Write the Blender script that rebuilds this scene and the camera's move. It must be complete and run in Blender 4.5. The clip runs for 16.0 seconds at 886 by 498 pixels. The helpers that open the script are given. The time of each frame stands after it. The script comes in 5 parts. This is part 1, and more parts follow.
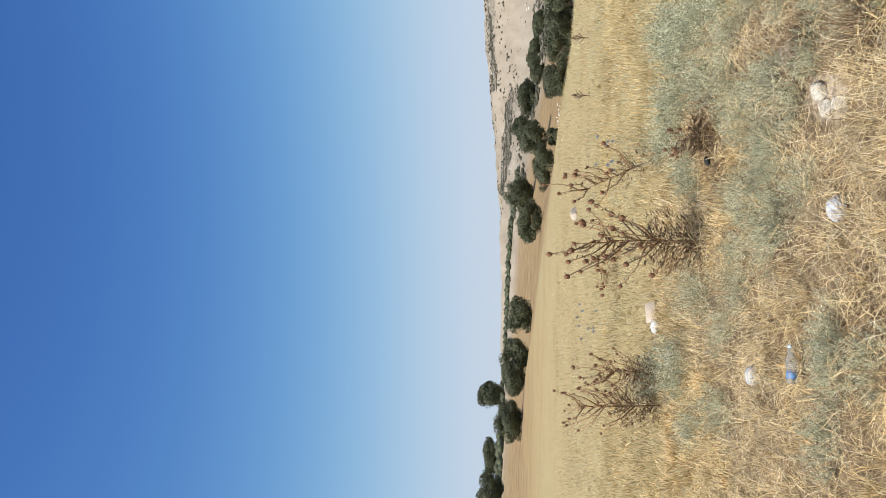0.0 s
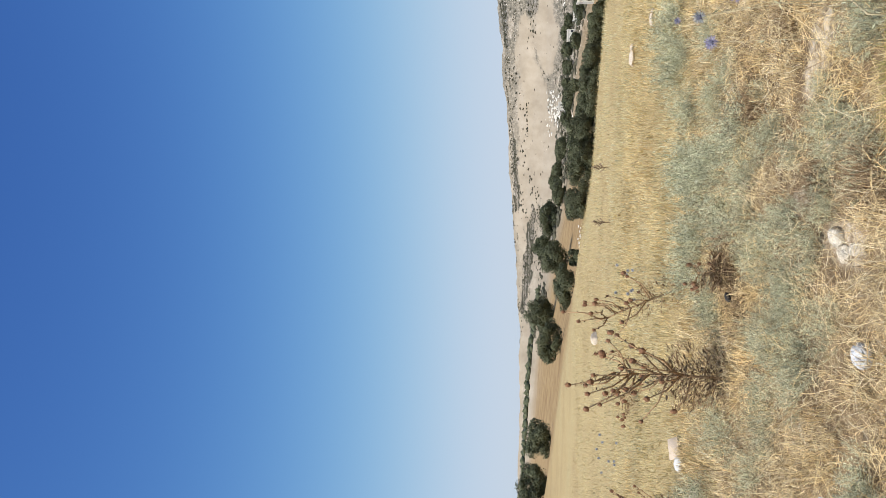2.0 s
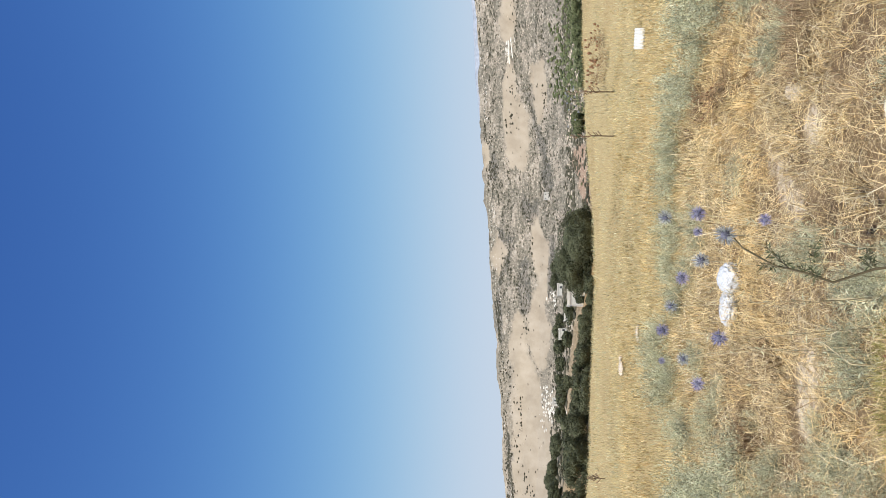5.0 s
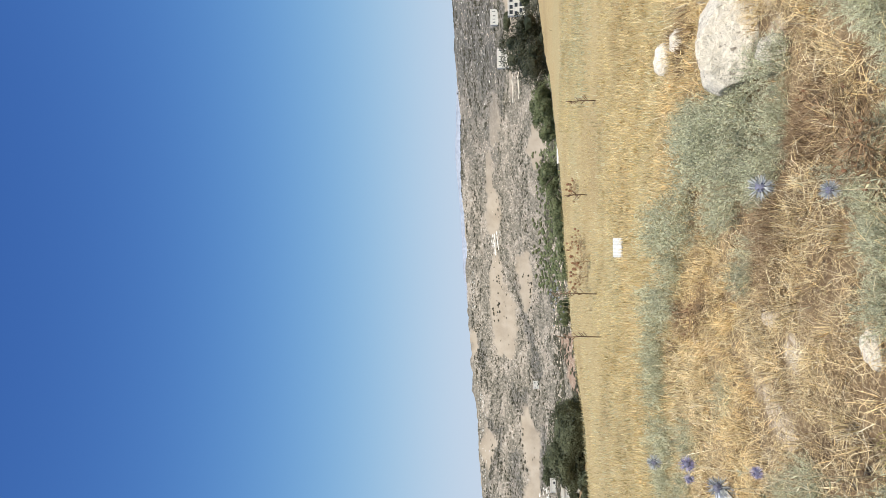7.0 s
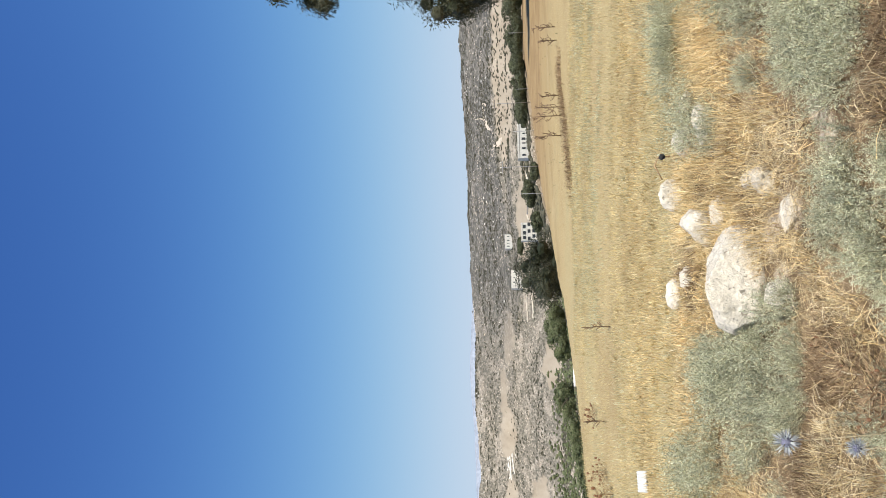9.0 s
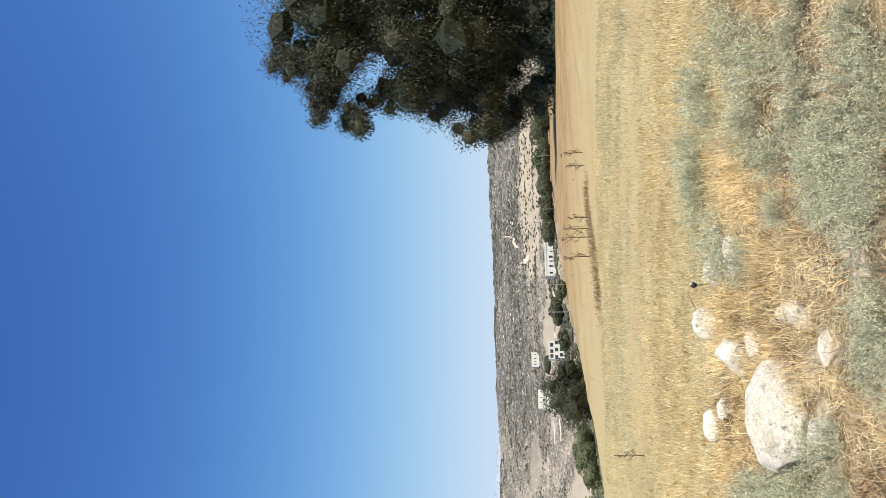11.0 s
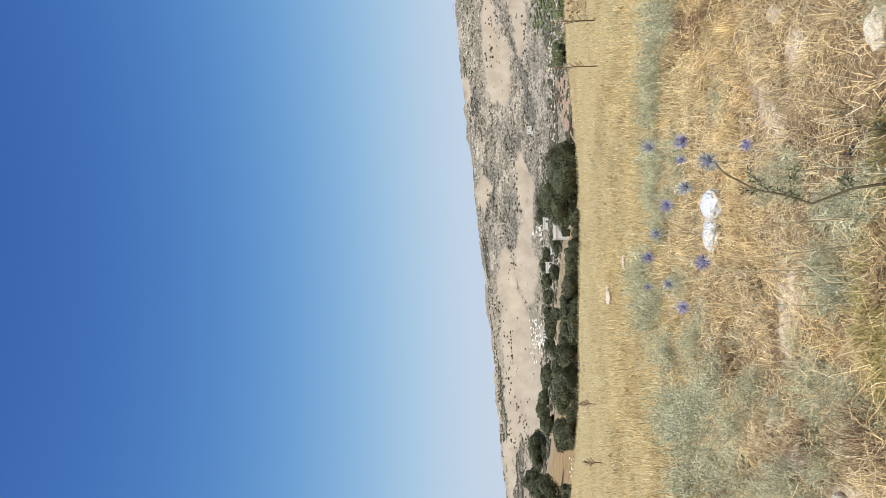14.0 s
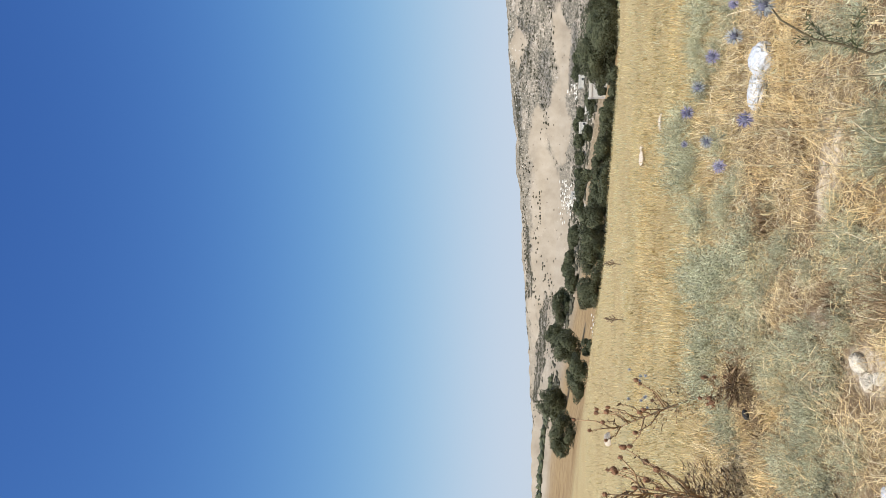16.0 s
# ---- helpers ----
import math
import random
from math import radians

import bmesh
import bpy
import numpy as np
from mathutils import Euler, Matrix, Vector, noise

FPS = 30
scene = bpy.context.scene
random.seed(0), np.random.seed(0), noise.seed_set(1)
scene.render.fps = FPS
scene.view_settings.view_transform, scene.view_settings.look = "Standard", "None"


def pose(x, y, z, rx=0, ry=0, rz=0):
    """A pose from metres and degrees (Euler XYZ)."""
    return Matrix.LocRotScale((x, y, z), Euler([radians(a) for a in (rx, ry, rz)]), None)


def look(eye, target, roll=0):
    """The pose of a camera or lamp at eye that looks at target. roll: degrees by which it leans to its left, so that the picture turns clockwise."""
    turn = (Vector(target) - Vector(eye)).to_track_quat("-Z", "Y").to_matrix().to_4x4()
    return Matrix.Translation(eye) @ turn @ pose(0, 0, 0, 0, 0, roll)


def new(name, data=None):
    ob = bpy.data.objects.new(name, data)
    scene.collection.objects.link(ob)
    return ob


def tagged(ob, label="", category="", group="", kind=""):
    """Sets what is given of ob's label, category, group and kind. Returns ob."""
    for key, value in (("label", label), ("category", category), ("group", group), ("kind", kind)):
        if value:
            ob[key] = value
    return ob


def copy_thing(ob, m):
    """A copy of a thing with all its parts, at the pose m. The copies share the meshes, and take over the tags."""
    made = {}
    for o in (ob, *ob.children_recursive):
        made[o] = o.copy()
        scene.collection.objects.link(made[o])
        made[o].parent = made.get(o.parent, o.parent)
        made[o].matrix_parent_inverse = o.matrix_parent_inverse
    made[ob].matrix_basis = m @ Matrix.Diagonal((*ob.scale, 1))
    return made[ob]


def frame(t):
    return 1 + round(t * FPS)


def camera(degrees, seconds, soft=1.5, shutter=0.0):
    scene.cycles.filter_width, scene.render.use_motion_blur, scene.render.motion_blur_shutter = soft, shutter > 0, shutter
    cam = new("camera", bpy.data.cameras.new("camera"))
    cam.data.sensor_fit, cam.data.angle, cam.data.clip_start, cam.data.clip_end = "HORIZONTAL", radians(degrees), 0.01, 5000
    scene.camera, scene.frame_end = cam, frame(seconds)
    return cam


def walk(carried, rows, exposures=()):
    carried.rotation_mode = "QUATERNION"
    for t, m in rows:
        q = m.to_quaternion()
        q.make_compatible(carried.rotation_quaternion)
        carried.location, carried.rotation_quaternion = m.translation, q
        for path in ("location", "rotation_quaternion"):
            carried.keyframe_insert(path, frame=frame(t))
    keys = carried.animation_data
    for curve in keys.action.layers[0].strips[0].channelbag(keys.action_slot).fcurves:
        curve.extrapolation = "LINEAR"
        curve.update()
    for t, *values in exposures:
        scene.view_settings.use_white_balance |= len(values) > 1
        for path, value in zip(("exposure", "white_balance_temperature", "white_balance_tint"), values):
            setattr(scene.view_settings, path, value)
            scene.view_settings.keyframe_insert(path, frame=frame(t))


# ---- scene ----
from math import atan2, cos, pi, sin, tan

# ---------- camera: seconds, eye, heading (degrees right of +y), tilt up, lean ----------
cam = camera(66.4, 16.0, soft=0.75)
WALK = [
    (0, -0.256, -0.012, 1.518, -23.87, 4.90, -0.07),
    (0.5, -0.222, -0.054, 1.525, -22.05, 5.85, 0.01),
    (1, -0.217, -0.055, 1.527, -22.06, 6.52, 0.66),
    (1.5, -0.207, -0.035, 1.519, -18.94, 6.86, 1.20),
    (2, -0.182, -0.008, 1.509, -14.09, 6.69, 1.08),
    (2.5, -0.151, 0.005, 1.511, -6.09, 7.93, 1.01),
    (3, -0.131, 0.029, 1.509, -3.29, 7.53, 0.06),
    (3.5, -0.107, 0.035, 1.510, -0.49, 5.91, 0.36),
    (4, -0.087, 0.043, 1.503, 3.06, 5.93, 0.00),
    (4.5, -0.050, 0.101, 1.489, 7.19, 6.24, -0.14),
    (4.7, -0.037, 0.118, 1.476, 8.35, 6.51, 0.53),
    (5.3, -0.003, 0.108, 1.472, 12.44, 6.35, 0.33),
    (5.9, 0.070, 0.087, 1.464, 16.91, 6.01, -0.09),
    (6.5, 0.140, 0.067, 1.457, 21.78, 5.69, -0.49),
    (7, 0.164, 0.060, 1.454, 26.13, 5.58, -0.63),
    (7.5, 0.180, 0.064, 1.457, 31.05, 6.14, -0.17),
    (8, 0.165, 0.010, 1.474, 36.64, 6.34, -0.11),
    (8.5, 0.194, -0.024, 1.474, 41.31, 6.10, -0.80),
    (9, 0.187, -0.065, 1.483, 44.44, 6.52, -1.30),
    (9.2, 0.185, -0.089, 1.487, 45.81, 6.34, -1.44),
    (9.7, 0.180, -0.104, 1.494, 50.15, 6.68, -1.42),
    (10.2, 0.168, -0.138, 1.509, 54.62, 7.43, -1.39),
    (10.7, 0.155, -0.173, 1.525, 56.12, 8.22, -1.35),
    (11, 0.150, -0.188, 1.532, 54.32, 8.55, -1.33),
    (11.3, 0.148, -0.194, 1.534, 49.66, 8.68, -1.33),
    (11.5, 0.136, -0.183, 1.539, 44.98, 8.00, -2.22),
    (12, 0.133, -0.119, 1.520, 34.06, 7.21, -2.04),
    (12.5, 0.113, -0.100, 1.522, 26.15, 7.58, -1.39),
    (13, 0.089, -0.069, 1.517, 15.91, 6.28, -0.84),
    (13.5, 0.005, -0.014, 1.505, 8.24, 6.20, -1.76),
    (14, -0.032, 0.072, 1.483, 5.09, 5.41, -1.28),
    (14.5, -0.020, 0.092, 1.498, -1.76, 5.74, 0.09),
    (15, -0.039, 0.123, 1.489, -6.38, 5.55, 0.60),
    (15.5, -0.059, 0.133, 1.482, -8.34, 5.63, 0.73),
    (16, -0.053, 0.113, 1.479, -6.88, 7.90, 1.26),
]


def aimed(x, y, z, heading, tilt, lean):
    a, e = radians(heading), radians(tilt)
    way = Vector((sin(a) * cos(e), cos(a) * cos(e), sin(e)))
    return look((x, y, z), Vector((x, y, z)) + way, lean - 90)


walk(cam, [(t, aimed(*row)) for t, *row in WALK], [(0, -0.17), (7.5, -0.15), (9, -0.11), (11.2, 0.03), (12.2, -0.10), (13.5, -0.16), (16, -0.17)])

# ---------- daylight ----------
SUN_AZ, SUN_EL = -152.0, 62.0          # degrees right of +y, degrees up
world = bpy.data.worlds.new("sky")
scene.world = world
world.use_nodes = True
wn = world.node_tree.nodes
wsky = wn.new("ShaderNodeTexSky")
wsky.sky_type = "NISHITA"
wsky.sun_disc = False
wsky.sun_elevation, wsky.sun_rotation = radians(SUN_EL), radians(SUN_AZ)
wsky.altitude, wsky.air_density, wsky.dust_density, wsky.ozone_density = 500, 0.7, 0.2, 1.0
wn["Background"].inputs["Strength"].default_value = 0.1
# a clear dry sky: deep blue overhead, levelling off to pale lilac haze near the horizon
wdeep = wn.new("ShaderNodeGamma")
wdeep.inputs["Gamma"].default_value = 2.35
wadd, wpart, wgain = (wn.new("ShaderNodeVectorMath") for _ in range(3))
wadd.operation, wpart.operation, wgain.operation = "ADD", "DIVIDE", "MULTIPLY"
wadd.inputs[1].default_value = (4.2, 4.8, 5.4)
wgain.inputs[1].default_value = (6.65, 7.72, 9.25)
wl = world.node_tree.links
wl.new(wsky.outputs[0], wdeep.inputs["Color"])
wl.new(wdeep.outputs[0], wadd.inputs[0])
wl.new(wdeep.outputs[0], wpart.inputs[0])
wl.new(wadd.outputs[0], wpart.inputs[1])
wl.new(wpart.outputs[0], wgain.inputs[0])
wl.new(wgain.outputs[0], wn["Background"].inputs["Color"])
sun = new("sun", bpy.data.lights.new("sun", "SUN"))
sun.data.energy, sun.data.angle, sun.data.color = 6.1, radians(0.53), (1.0, 0.95, 0.86)
sa, se = radians(SUN_AZ), radians(SUN_EL)
sun.matrix_world = look((60 * sin(sa) * cos(se), 60 * cos(sa) * cos(se), 60 * sin(se)), (0, 0, 0))

# ---------- materials ----------
def shader(name, rough=0.9, spec=0.2, metal=0.0):
    m = bpy.data.materials.new(name)
    m.use_nodes = True
    nt = m.node_tree
    b = nt.nodes["Principled BSDF"]
    b.inputs["Roughness"].default_value = rough
    b.inputs["Specular IOR Level"].default_value = spec
    b.inputs["Metallic"].default_value = metal
    return m, nt, b


def node(nt, kind, **values):
    n = nt.nodes.new(kind)
    for key, value in values.items():
        n.inputs[key.replace("_", " ")].default_value = value
    return n


def grain(nt, scale, detail=5.0, rough=0.6, where=None):
    n = node(nt, "ShaderNodeTexNoise", Scale=scale, Detail=detail, Roughness=rough)
    if where is None:
        where = nt.nodes.new("ShaderNodeNewGeometry").outputs["Position"]
    nt.links.new(where, n.inputs["Vector"])
    return n.outputs["Fac"]


def ramp(nt, fac, stops):
    r = nt.nodes.new("ShaderNodeValToRGB")
    e = r.color_ramp.elements
    while len(e) < len(stops):
        e.new(0.5)
    for item, (at, c) in zip(e, stops):
        item.position, item.color = at, (*c, 1)
    nt.links.new(fac, r.inputs[0])
    return r.outputs[0]


def blend(nt, fac, a, b, mode="MIX"):
    n = nt.nodes.new("ShaderNodeMix")
    n.data_type, n.blend_type = "RGBA", mode
    for socket, value in ((n.inputs[0], fac), (n.inputs[6], a), (n.inputs[7], b)):
        if isinstance(value, (int, float)):
            socket.default_value = value
        elif isinstance(value, tuple):
            socket.default_value = (*value, 1)
        else:
            nt.links.new(value, socket)
    return n.outputs[2]


def step(nt, fac, lo, hi):
    n = nt.nodes.new("ShaderNodeMapRange")
    n.interpolation_type = "SMOOTHSTEP"
    nt.links.new(fac, n.inputs["Value"])
    n.inputs["From Min"].default_value, n.inputs["From Max"].default_value = lo, hi
    return n.outputs["Result"]


def relief(nt, b, height, strength, distance):
    n = node(nt, "ShaderNodeBump", Strength=strength, Distance=distance)
    nt.links.new(height, n.inputs["Height"])
    nt.links.new(n.outputs[0], b.inputs["Normal"])


def plain(name, dark, light, scale, rough=0.9, bump=0.5, depth=0.01, spec=0.2, metal=0.0, fine=7.0):
    """A surface that varies between two colours at two scales, with fine relief."""
    m, nt, b = shader(name, rough, spec, metal)
    big, small = grain(nt, scale), grain(nt, scale * fine, 6.0, 0.7)
    c = ramp(nt, big, [(0.3, dark), (0.7, light)])
    c = blend(nt, step(nt, small, 0.35, 0.75), c, tuple(min(1.0, v * 1.25) for v in light))
    nt.links.new(c, b.inputs["Base Color"])
    relief(nt, b, small, bump, depth)
    return m


def leafy(name, colours, patch=0.6, sheen=0.12, rough=0.7, deep=0.72, bright=1.15):
    """Blades and leaves: each its own tint, thin enough to let some light through."""
    m, nt, b = shader(name, rough, 0.25)
    info = nt.nodes.new("ShaderNodeNewGeometry")
    stops = [(i / max(1, len(colours) - 1), c) for i, c in enumerate(colours)]
    c = ramp(nt, info.outputs["Random Per Island"], stops)
    # mottled tone: uneven leaf colour, and with low deep values painted shade between clumps
    tone = ramp(nt, grain(nt, patch, 4.0), [(0.3, (deep, deep, deep * 0.97)), (0.7, (bright, bright * 0.975, bright * 0.915))])
    c = blend(nt, 1.0, c, tone, "MULTIPLY")
    nt.links.new(c, b.inputs["Base Color"])
    through_leaf = nt.nodes.new("ShaderNodeBsdfTranslucent")
    nt.links.new(c, through_leaf.inputs["Color"])
    mix = node(nt, "ShaderNodeMixShader", Fac=sheen)
    nt.links.new(b.outputs[0], mix.inputs[1])
    nt.links.new(through_leaf.outputs[0], mix.inputs[2])
    nt.links.new(mix.outputs[0], nt.nodes["Material Output"].inputs["Surface"])
    return m


def ground_material():
    m, nt, b = shader("dry_ground", 0.95, 0.1)
    pos = nt.nodes.new("ShaderNodeNewGeometry").outputs["Position"]
    length = nt.nodes.new("ShaderNodeVectorMath")
    length.operation = "LENGTH"
    nt.links.new(pos, length.inputs[0])
    r = length.outputs["Value"]
    soil = ramp(nt, grain(nt, 2.2), [(0.3, (0.095, 0.063, 0.037)), (0.5, (0.20, 0.138, 0.080)), (0.7, (0.37, 0.275, 0.16))])
    straw = ramp(nt, grain(nt, 0.35), [(0.3, (0.30, 0.21, 0.095)), (0.52, (0.38, 0.285, 0.135)), (0.72, (0.33, 0.285, 0.15))])
    fine = grain(nt, 42.0, 7.0, 0.75)
    reach = nt.nodes.new("ShaderNodeMath")
    reach.operation = "MULTIPLY_ADD"
    nt.links.new(grain(nt, 0.8, 4.0), reach.inputs[0])
    reach.inputs[1].default_value = 4.0
    nt.links.new(r, reach.inputs[2])
    straw = blend(nt, step(nt, fine, 0.46, 0.60), straw, (0.50, 0.405, 0.23))
    soil = blend(nt, step(nt, fine, 0.53, 0.64), soil, (0.52, 0.40, 0.24))
    near = blend(nt, step(nt, reach.outputs[0], 6.6, 9.4), soil, straw)
    # bare dusty soil, cracked and pale
    dust = nt.nodes.new("ShaderNodeAttribute")
    dust.attribute_name = "dust"
    pale = ramp(nt, grain(nt, 20.0, 6.0, 0.75), [(0.38, (0.17, 0.115, 0.07)), (0.46, (0.40, 0.31, 0.21)), (0.56, (0.58, 0.49, 0.37)), (0.70, (0.72, 0.64, 0.52))])
    near = blend(nt, step(nt, dust.outputs["Fac"], 0.15, 0.5), near, pale)
    # hillsides: bare tan fields, grey scrub with stone between, dark groves, red soil
    slope, cover = nt.nodes.new("ShaderNodeAttribute"), nt.nodes.new("ShaderNodeAttribute")
    slope.attribute_name, cover.attribute_name = "slope", "cover"
    hill_at = slope.outputs["Vector"]
    kinds = nt.nodes.new("ShaderNodeSeparateXYZ")
    nt.links.new(cover.outputs["Vector"], kinds.inputs[0])
    bare = ramp(nt, grain(nt, 0.03, 6.0, 0.6, hill_at), [(0.3, (0.31, 0.25, 0.175)), (0.5, (0.39, 0.32, 0.23)), (0.7, (0.45, 0.375, 0.28))])
    bare = blend(nt, step(nt, grain(nt, 0.5, 4.0, 0.7, hill_at), 0.62, 0.72), bare, (0.22, 0.18, 0.12))
    speck = grain(nt, 0.22, 6.0, 0.75, hill_at)
    scrub = ramp(nt, speck, [(0.36, (0.090, 0.084, 0.062)), (0.47, (0.168, 0.147, 0.108)), (0.58, (0.30, 0.258, 0.192)), (0.68, (0.48, 0.425, 0.34))])
    stony = ramp(nt, speck, [(0.34, (0.14, 0.125, 0.095)), (0.45, (0.30, 0.25, 0.185)), (0.57, (0.41, 0.35, 0.27)), (0.67, (0.57, 0.52, 0.44))])
    bands = nt.nodes.new("ShaderNodeMapping")
    bands.inputs["Scale"].default_value = (0.45, 1.1, 1.0)
    nt.links.new(hill_at, bands.inputs[0])
    scrub = blend(nt, step(nt, grain(nt, 0.05, 5.0, 0.6, bands.outputs[0]), 0.48, 0.60), scrub, stony)
    streak = nt.nodes.new("ShaderNodeMapping")
    streak.inputs["Scale"].default_value = (0.5, 1.4, 1.0)
    nt.links.new(hill_at, streak.inputs[0])
    grove = ramp(nt, grain(nt, 0.22, 6.0, 0.75, streak.outputs[0]), [(0.35, (0.045, 0.046, 0.040)), (0.50, (0.085, 0.083, 0.075)), (0.57, (0.19, 0.175, 0.155)), (0.68, (0.42, 0.39, 0.35))])
    earth = ramp(nt, grain(nt, 0.25, 6.0, 0.7, hill_at), [(0.35, (0.26, 0.165, 0.11)), (0.55, (0.34, 0.24, 0.165)), (0.70, (0.46, 0.37, 0.28))])
    hill = blend(nt, kinds.outputs["X"], scrub, bare)
    hill = blend(nt, kinds.outputs["Y"], hill, grove)
    mown = ramp(nt, grain(nt, 0.05), [(0.3, (0.335, 0.235, 0.112)), (0.7, (0.425, 0.312, 0.155))])
    rough = grain(nt, 1.1, 7.0, 0.75)
    mown = blend(nt, step(nt, rough, 0.5, 0.66), mown, (0.29, 0.225, 0.115))
    # old wheel tracks and cut rows, running along the field
    rows = nt.nodes.new("ShaderNodeMapping")
    rows.inputs["Rotation"].default_value = (0, 0, radians(14))
    rows.inputs["Scale"].default_value = (0.03, 0.42, 1.0)
    nt.links.new(pos, rows.inputs[0])
    mown = blend(nt, step(nt, grain(nt, 1.0, 4.0, 0.6, rows.outputs[0]), 0.50, 0.62), mown, (0.29, 0.20, 0.098))
    mown = blend(nt, step(nt, grain(nt, 0.16, 5.0, 0.7), 0.56, 0.72), mown, (0.47, 0.375, 0.215))
    bank = nt.nodes.new("ShaderNodeMath")
    bank.operation = "MULTIPLY_ADD"
    nt.links.new(grain(nt, 0.12, 4.0), bank.inputs[0])
    bank.inputs[1].default_value = 30.0
    nt.links.new(r, bank.inputs[2])
    mown = blend(nt, step(nt, bank.outputs[0], 48.0, 66.0), mown, ramp(nt, grain(nt, 0.3, 6.0, 0.7), [(0.35, (0.24, 0.155, 0.075)), (0.65, (0.37, 0.26, 0.13))]))
    far = blend(nt, step(nt, r, 130.0, 260.0), mown, hill)
    far = blend(nt, kinds.outputs["Z"], far, earth)
    c = blend(nt, step(nt, r, 14.0, 45.0), near, far)
    nt.links.new(c, b.inputs["Base Color"])
    relief(nt, b, grain(nt, 14.0, 8.0, 0.7), 0.6, 0.05)
    return m


GROUND = ground_material()
# straw, gold, sage and tree mottle also paints in dark gaps between clumps
STRAW = leafy("straw", [(0.88, 0.73, 0.44), (0.40, 0.27, 0.13), (0.91, 0.79, 0.52), (0.68, 0.49, 0.24), (0.88, 0.72, 0.42), (0.28, 0.18, 0.09), (0.93, 0.85, 0.64)], 6.5, deep=0.60, bright=1.28)
FIELD = leafy("field_straw", [(0.62, 0.475, 0.225), (0.75, 0.61, 0.335), (0.37, 0.27, 0.125), (0.54, 0.49, 0.28), (0.82, 0.70, 0.445)], 0.7, deep=0.66, bright=1.18)
GOLD = leafy("golden_straw", [(0.86, 0.67, 0.35), (0.44, 0.28, 0.12), (0.90, 0.75, 0.43), (0.66, 0.45, 0.20), (0.92, 0.80, 0.53)], 6.5, deep=0.60, bright=1.28)
SAGE = leafy("sage_leaf", [(0.50, 0.515, 0.35), (0.66, 0.665, 0.485), (0.26, 0.275, 0.165), (0.70, 0.695, 0.515), (0.54, 0.505, 0.305)], 7.0, 0.06, deep=0.42, bright=1.30)
SAGE_TWIG = leafy("sage_twig", [(0.30, 0.26, 0.17), (0.44, 0.40, 0.27), (0.20, 0.17, 0.11)], 3.2, 0.0)
OLIVE = leafy("yellow_green_leaf", [(0.36, 0.33, 0.11), (0.49, 0.42, 0.17), (0.26, 0.26, 0.08), (0.58, 0.47, 0.22)], 1.6, 0.3)
TREE_LEAF = leafy("tree_leaf", [(0.076, 0.087, 0.048), (0.106, 0.118, 0.064), (0.135, 0.143, 0.081), (0.087, 0.100, 0.054)], 0.9, 0.12, 0.6, deep=0.55, bright=1.2)
HEDGE_LEAF = leafy("shrub_leaf", [(0.10, 0.125, 0.055), (0.15, 0.17, 0.08), (0.19, 0.20, 0.11)], 0.2, 0.12)
GUM_LEAF = leafy("gum_leaf", [(0.034, 0.042, 0.024), (0.056, 0.066, 0.038), (0.12, 0.12, 0.075), (0.045, 0.055, 0.03)], 0.5, 0.1, 0.5, deep=0.5)
SCRUB = leafy("hill_scrub", [(0.058, 0.058, 0.039), (0.092, 0.088, 0.060), (0.132, 0.121, 0.085)], 0.01, 0.0, 0.9)
BARK = plain("bark", (0.09, 0.07, 0.05), (0.20, 0.16, 0.12), 6.0, bump=0.9, depth=0.02)
LIME = plain("limestone", (0.57, 0.50, 0.39), (0.78, 0.70, 0.57), 5.0, bump=1.0, depth=0.03, fine=5.0)
def pitted(m):
    """Dark pits and grey lichen specks in a stone."""
    nt = m.node_tree
    b = nt.nodes["Principled BSDF"]
    old = b.inputs["Base Color"].links[0].from_socket
    c = blend(nt, step(nt, grain(nt, 26.0, 3.0, 0.5), 0.62, 0.70), old, (0.34, 0.29, 0.22))
    c = blend(nt, step(nt, grain(nt, 4.0, 5.0, 0.7), 0.58, 0.75), c, (0.50, 0.44, 0.35))
    nt.links.new(c, b.inputs["Base Color"])


pitted(LIME)
PALE = plain("pale_stone", (0.44, 0.36, 0.27), (0.60, 0.51, 0.40), 9.0, bump=0.8, depth=0.008)
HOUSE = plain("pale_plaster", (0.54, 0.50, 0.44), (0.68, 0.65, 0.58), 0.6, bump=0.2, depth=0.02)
ROOF = plain("flat_roof", (0.42, 0.39, 0.35), (0.56, 0.52, 0.46), 0.5, bump=0.2, depth=0.02)
# window glass; also the painted shade in the three-storey house's open bays
GLASS_AND_BAY_SHADE = plain("window_glass_and_bay_shade", (0.03, 0.035, 0.04), (0.05, 0.055, 0.06), 0.8, 0.15, 0.0, 0.001, 0.5)
WALLSTONE = plain("terrace_stone", (0.58, 0.52, 0.42), (0.76, 0.69, 0.57), 0.9, bump=0.4, depth=0.03)
# distance haze painted as a pale blue-grey base colour
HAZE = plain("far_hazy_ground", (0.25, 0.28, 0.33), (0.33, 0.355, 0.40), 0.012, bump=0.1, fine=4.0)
STEEL = plain("galvanised_pole", (0.22, 0.21, 0.20), (0.34, 0.33, 0.31), 2.0, 0.5, 0.1, 0.002, 0.4, 0.3)
DRY = plain("dry_stem", (0.27, 0.160, 0.085), (0.46, 0.305, 0.17), 14.0, bump=0.4, depth=0.002)
DRYTWIG = plain("dead_brown_twig", (0.11, 0.07, 0.045), (0.21, 0.14, 0.09), 14.0, bump=0.4, depth=0.002)
DRYLEAF = leafy("dry_thistle_leaf", [(0.12, 0.07, 0.04), (0.24, 0.155, 0.085), (0.38, 0.27, 0.16)], 2.0, 0.2)
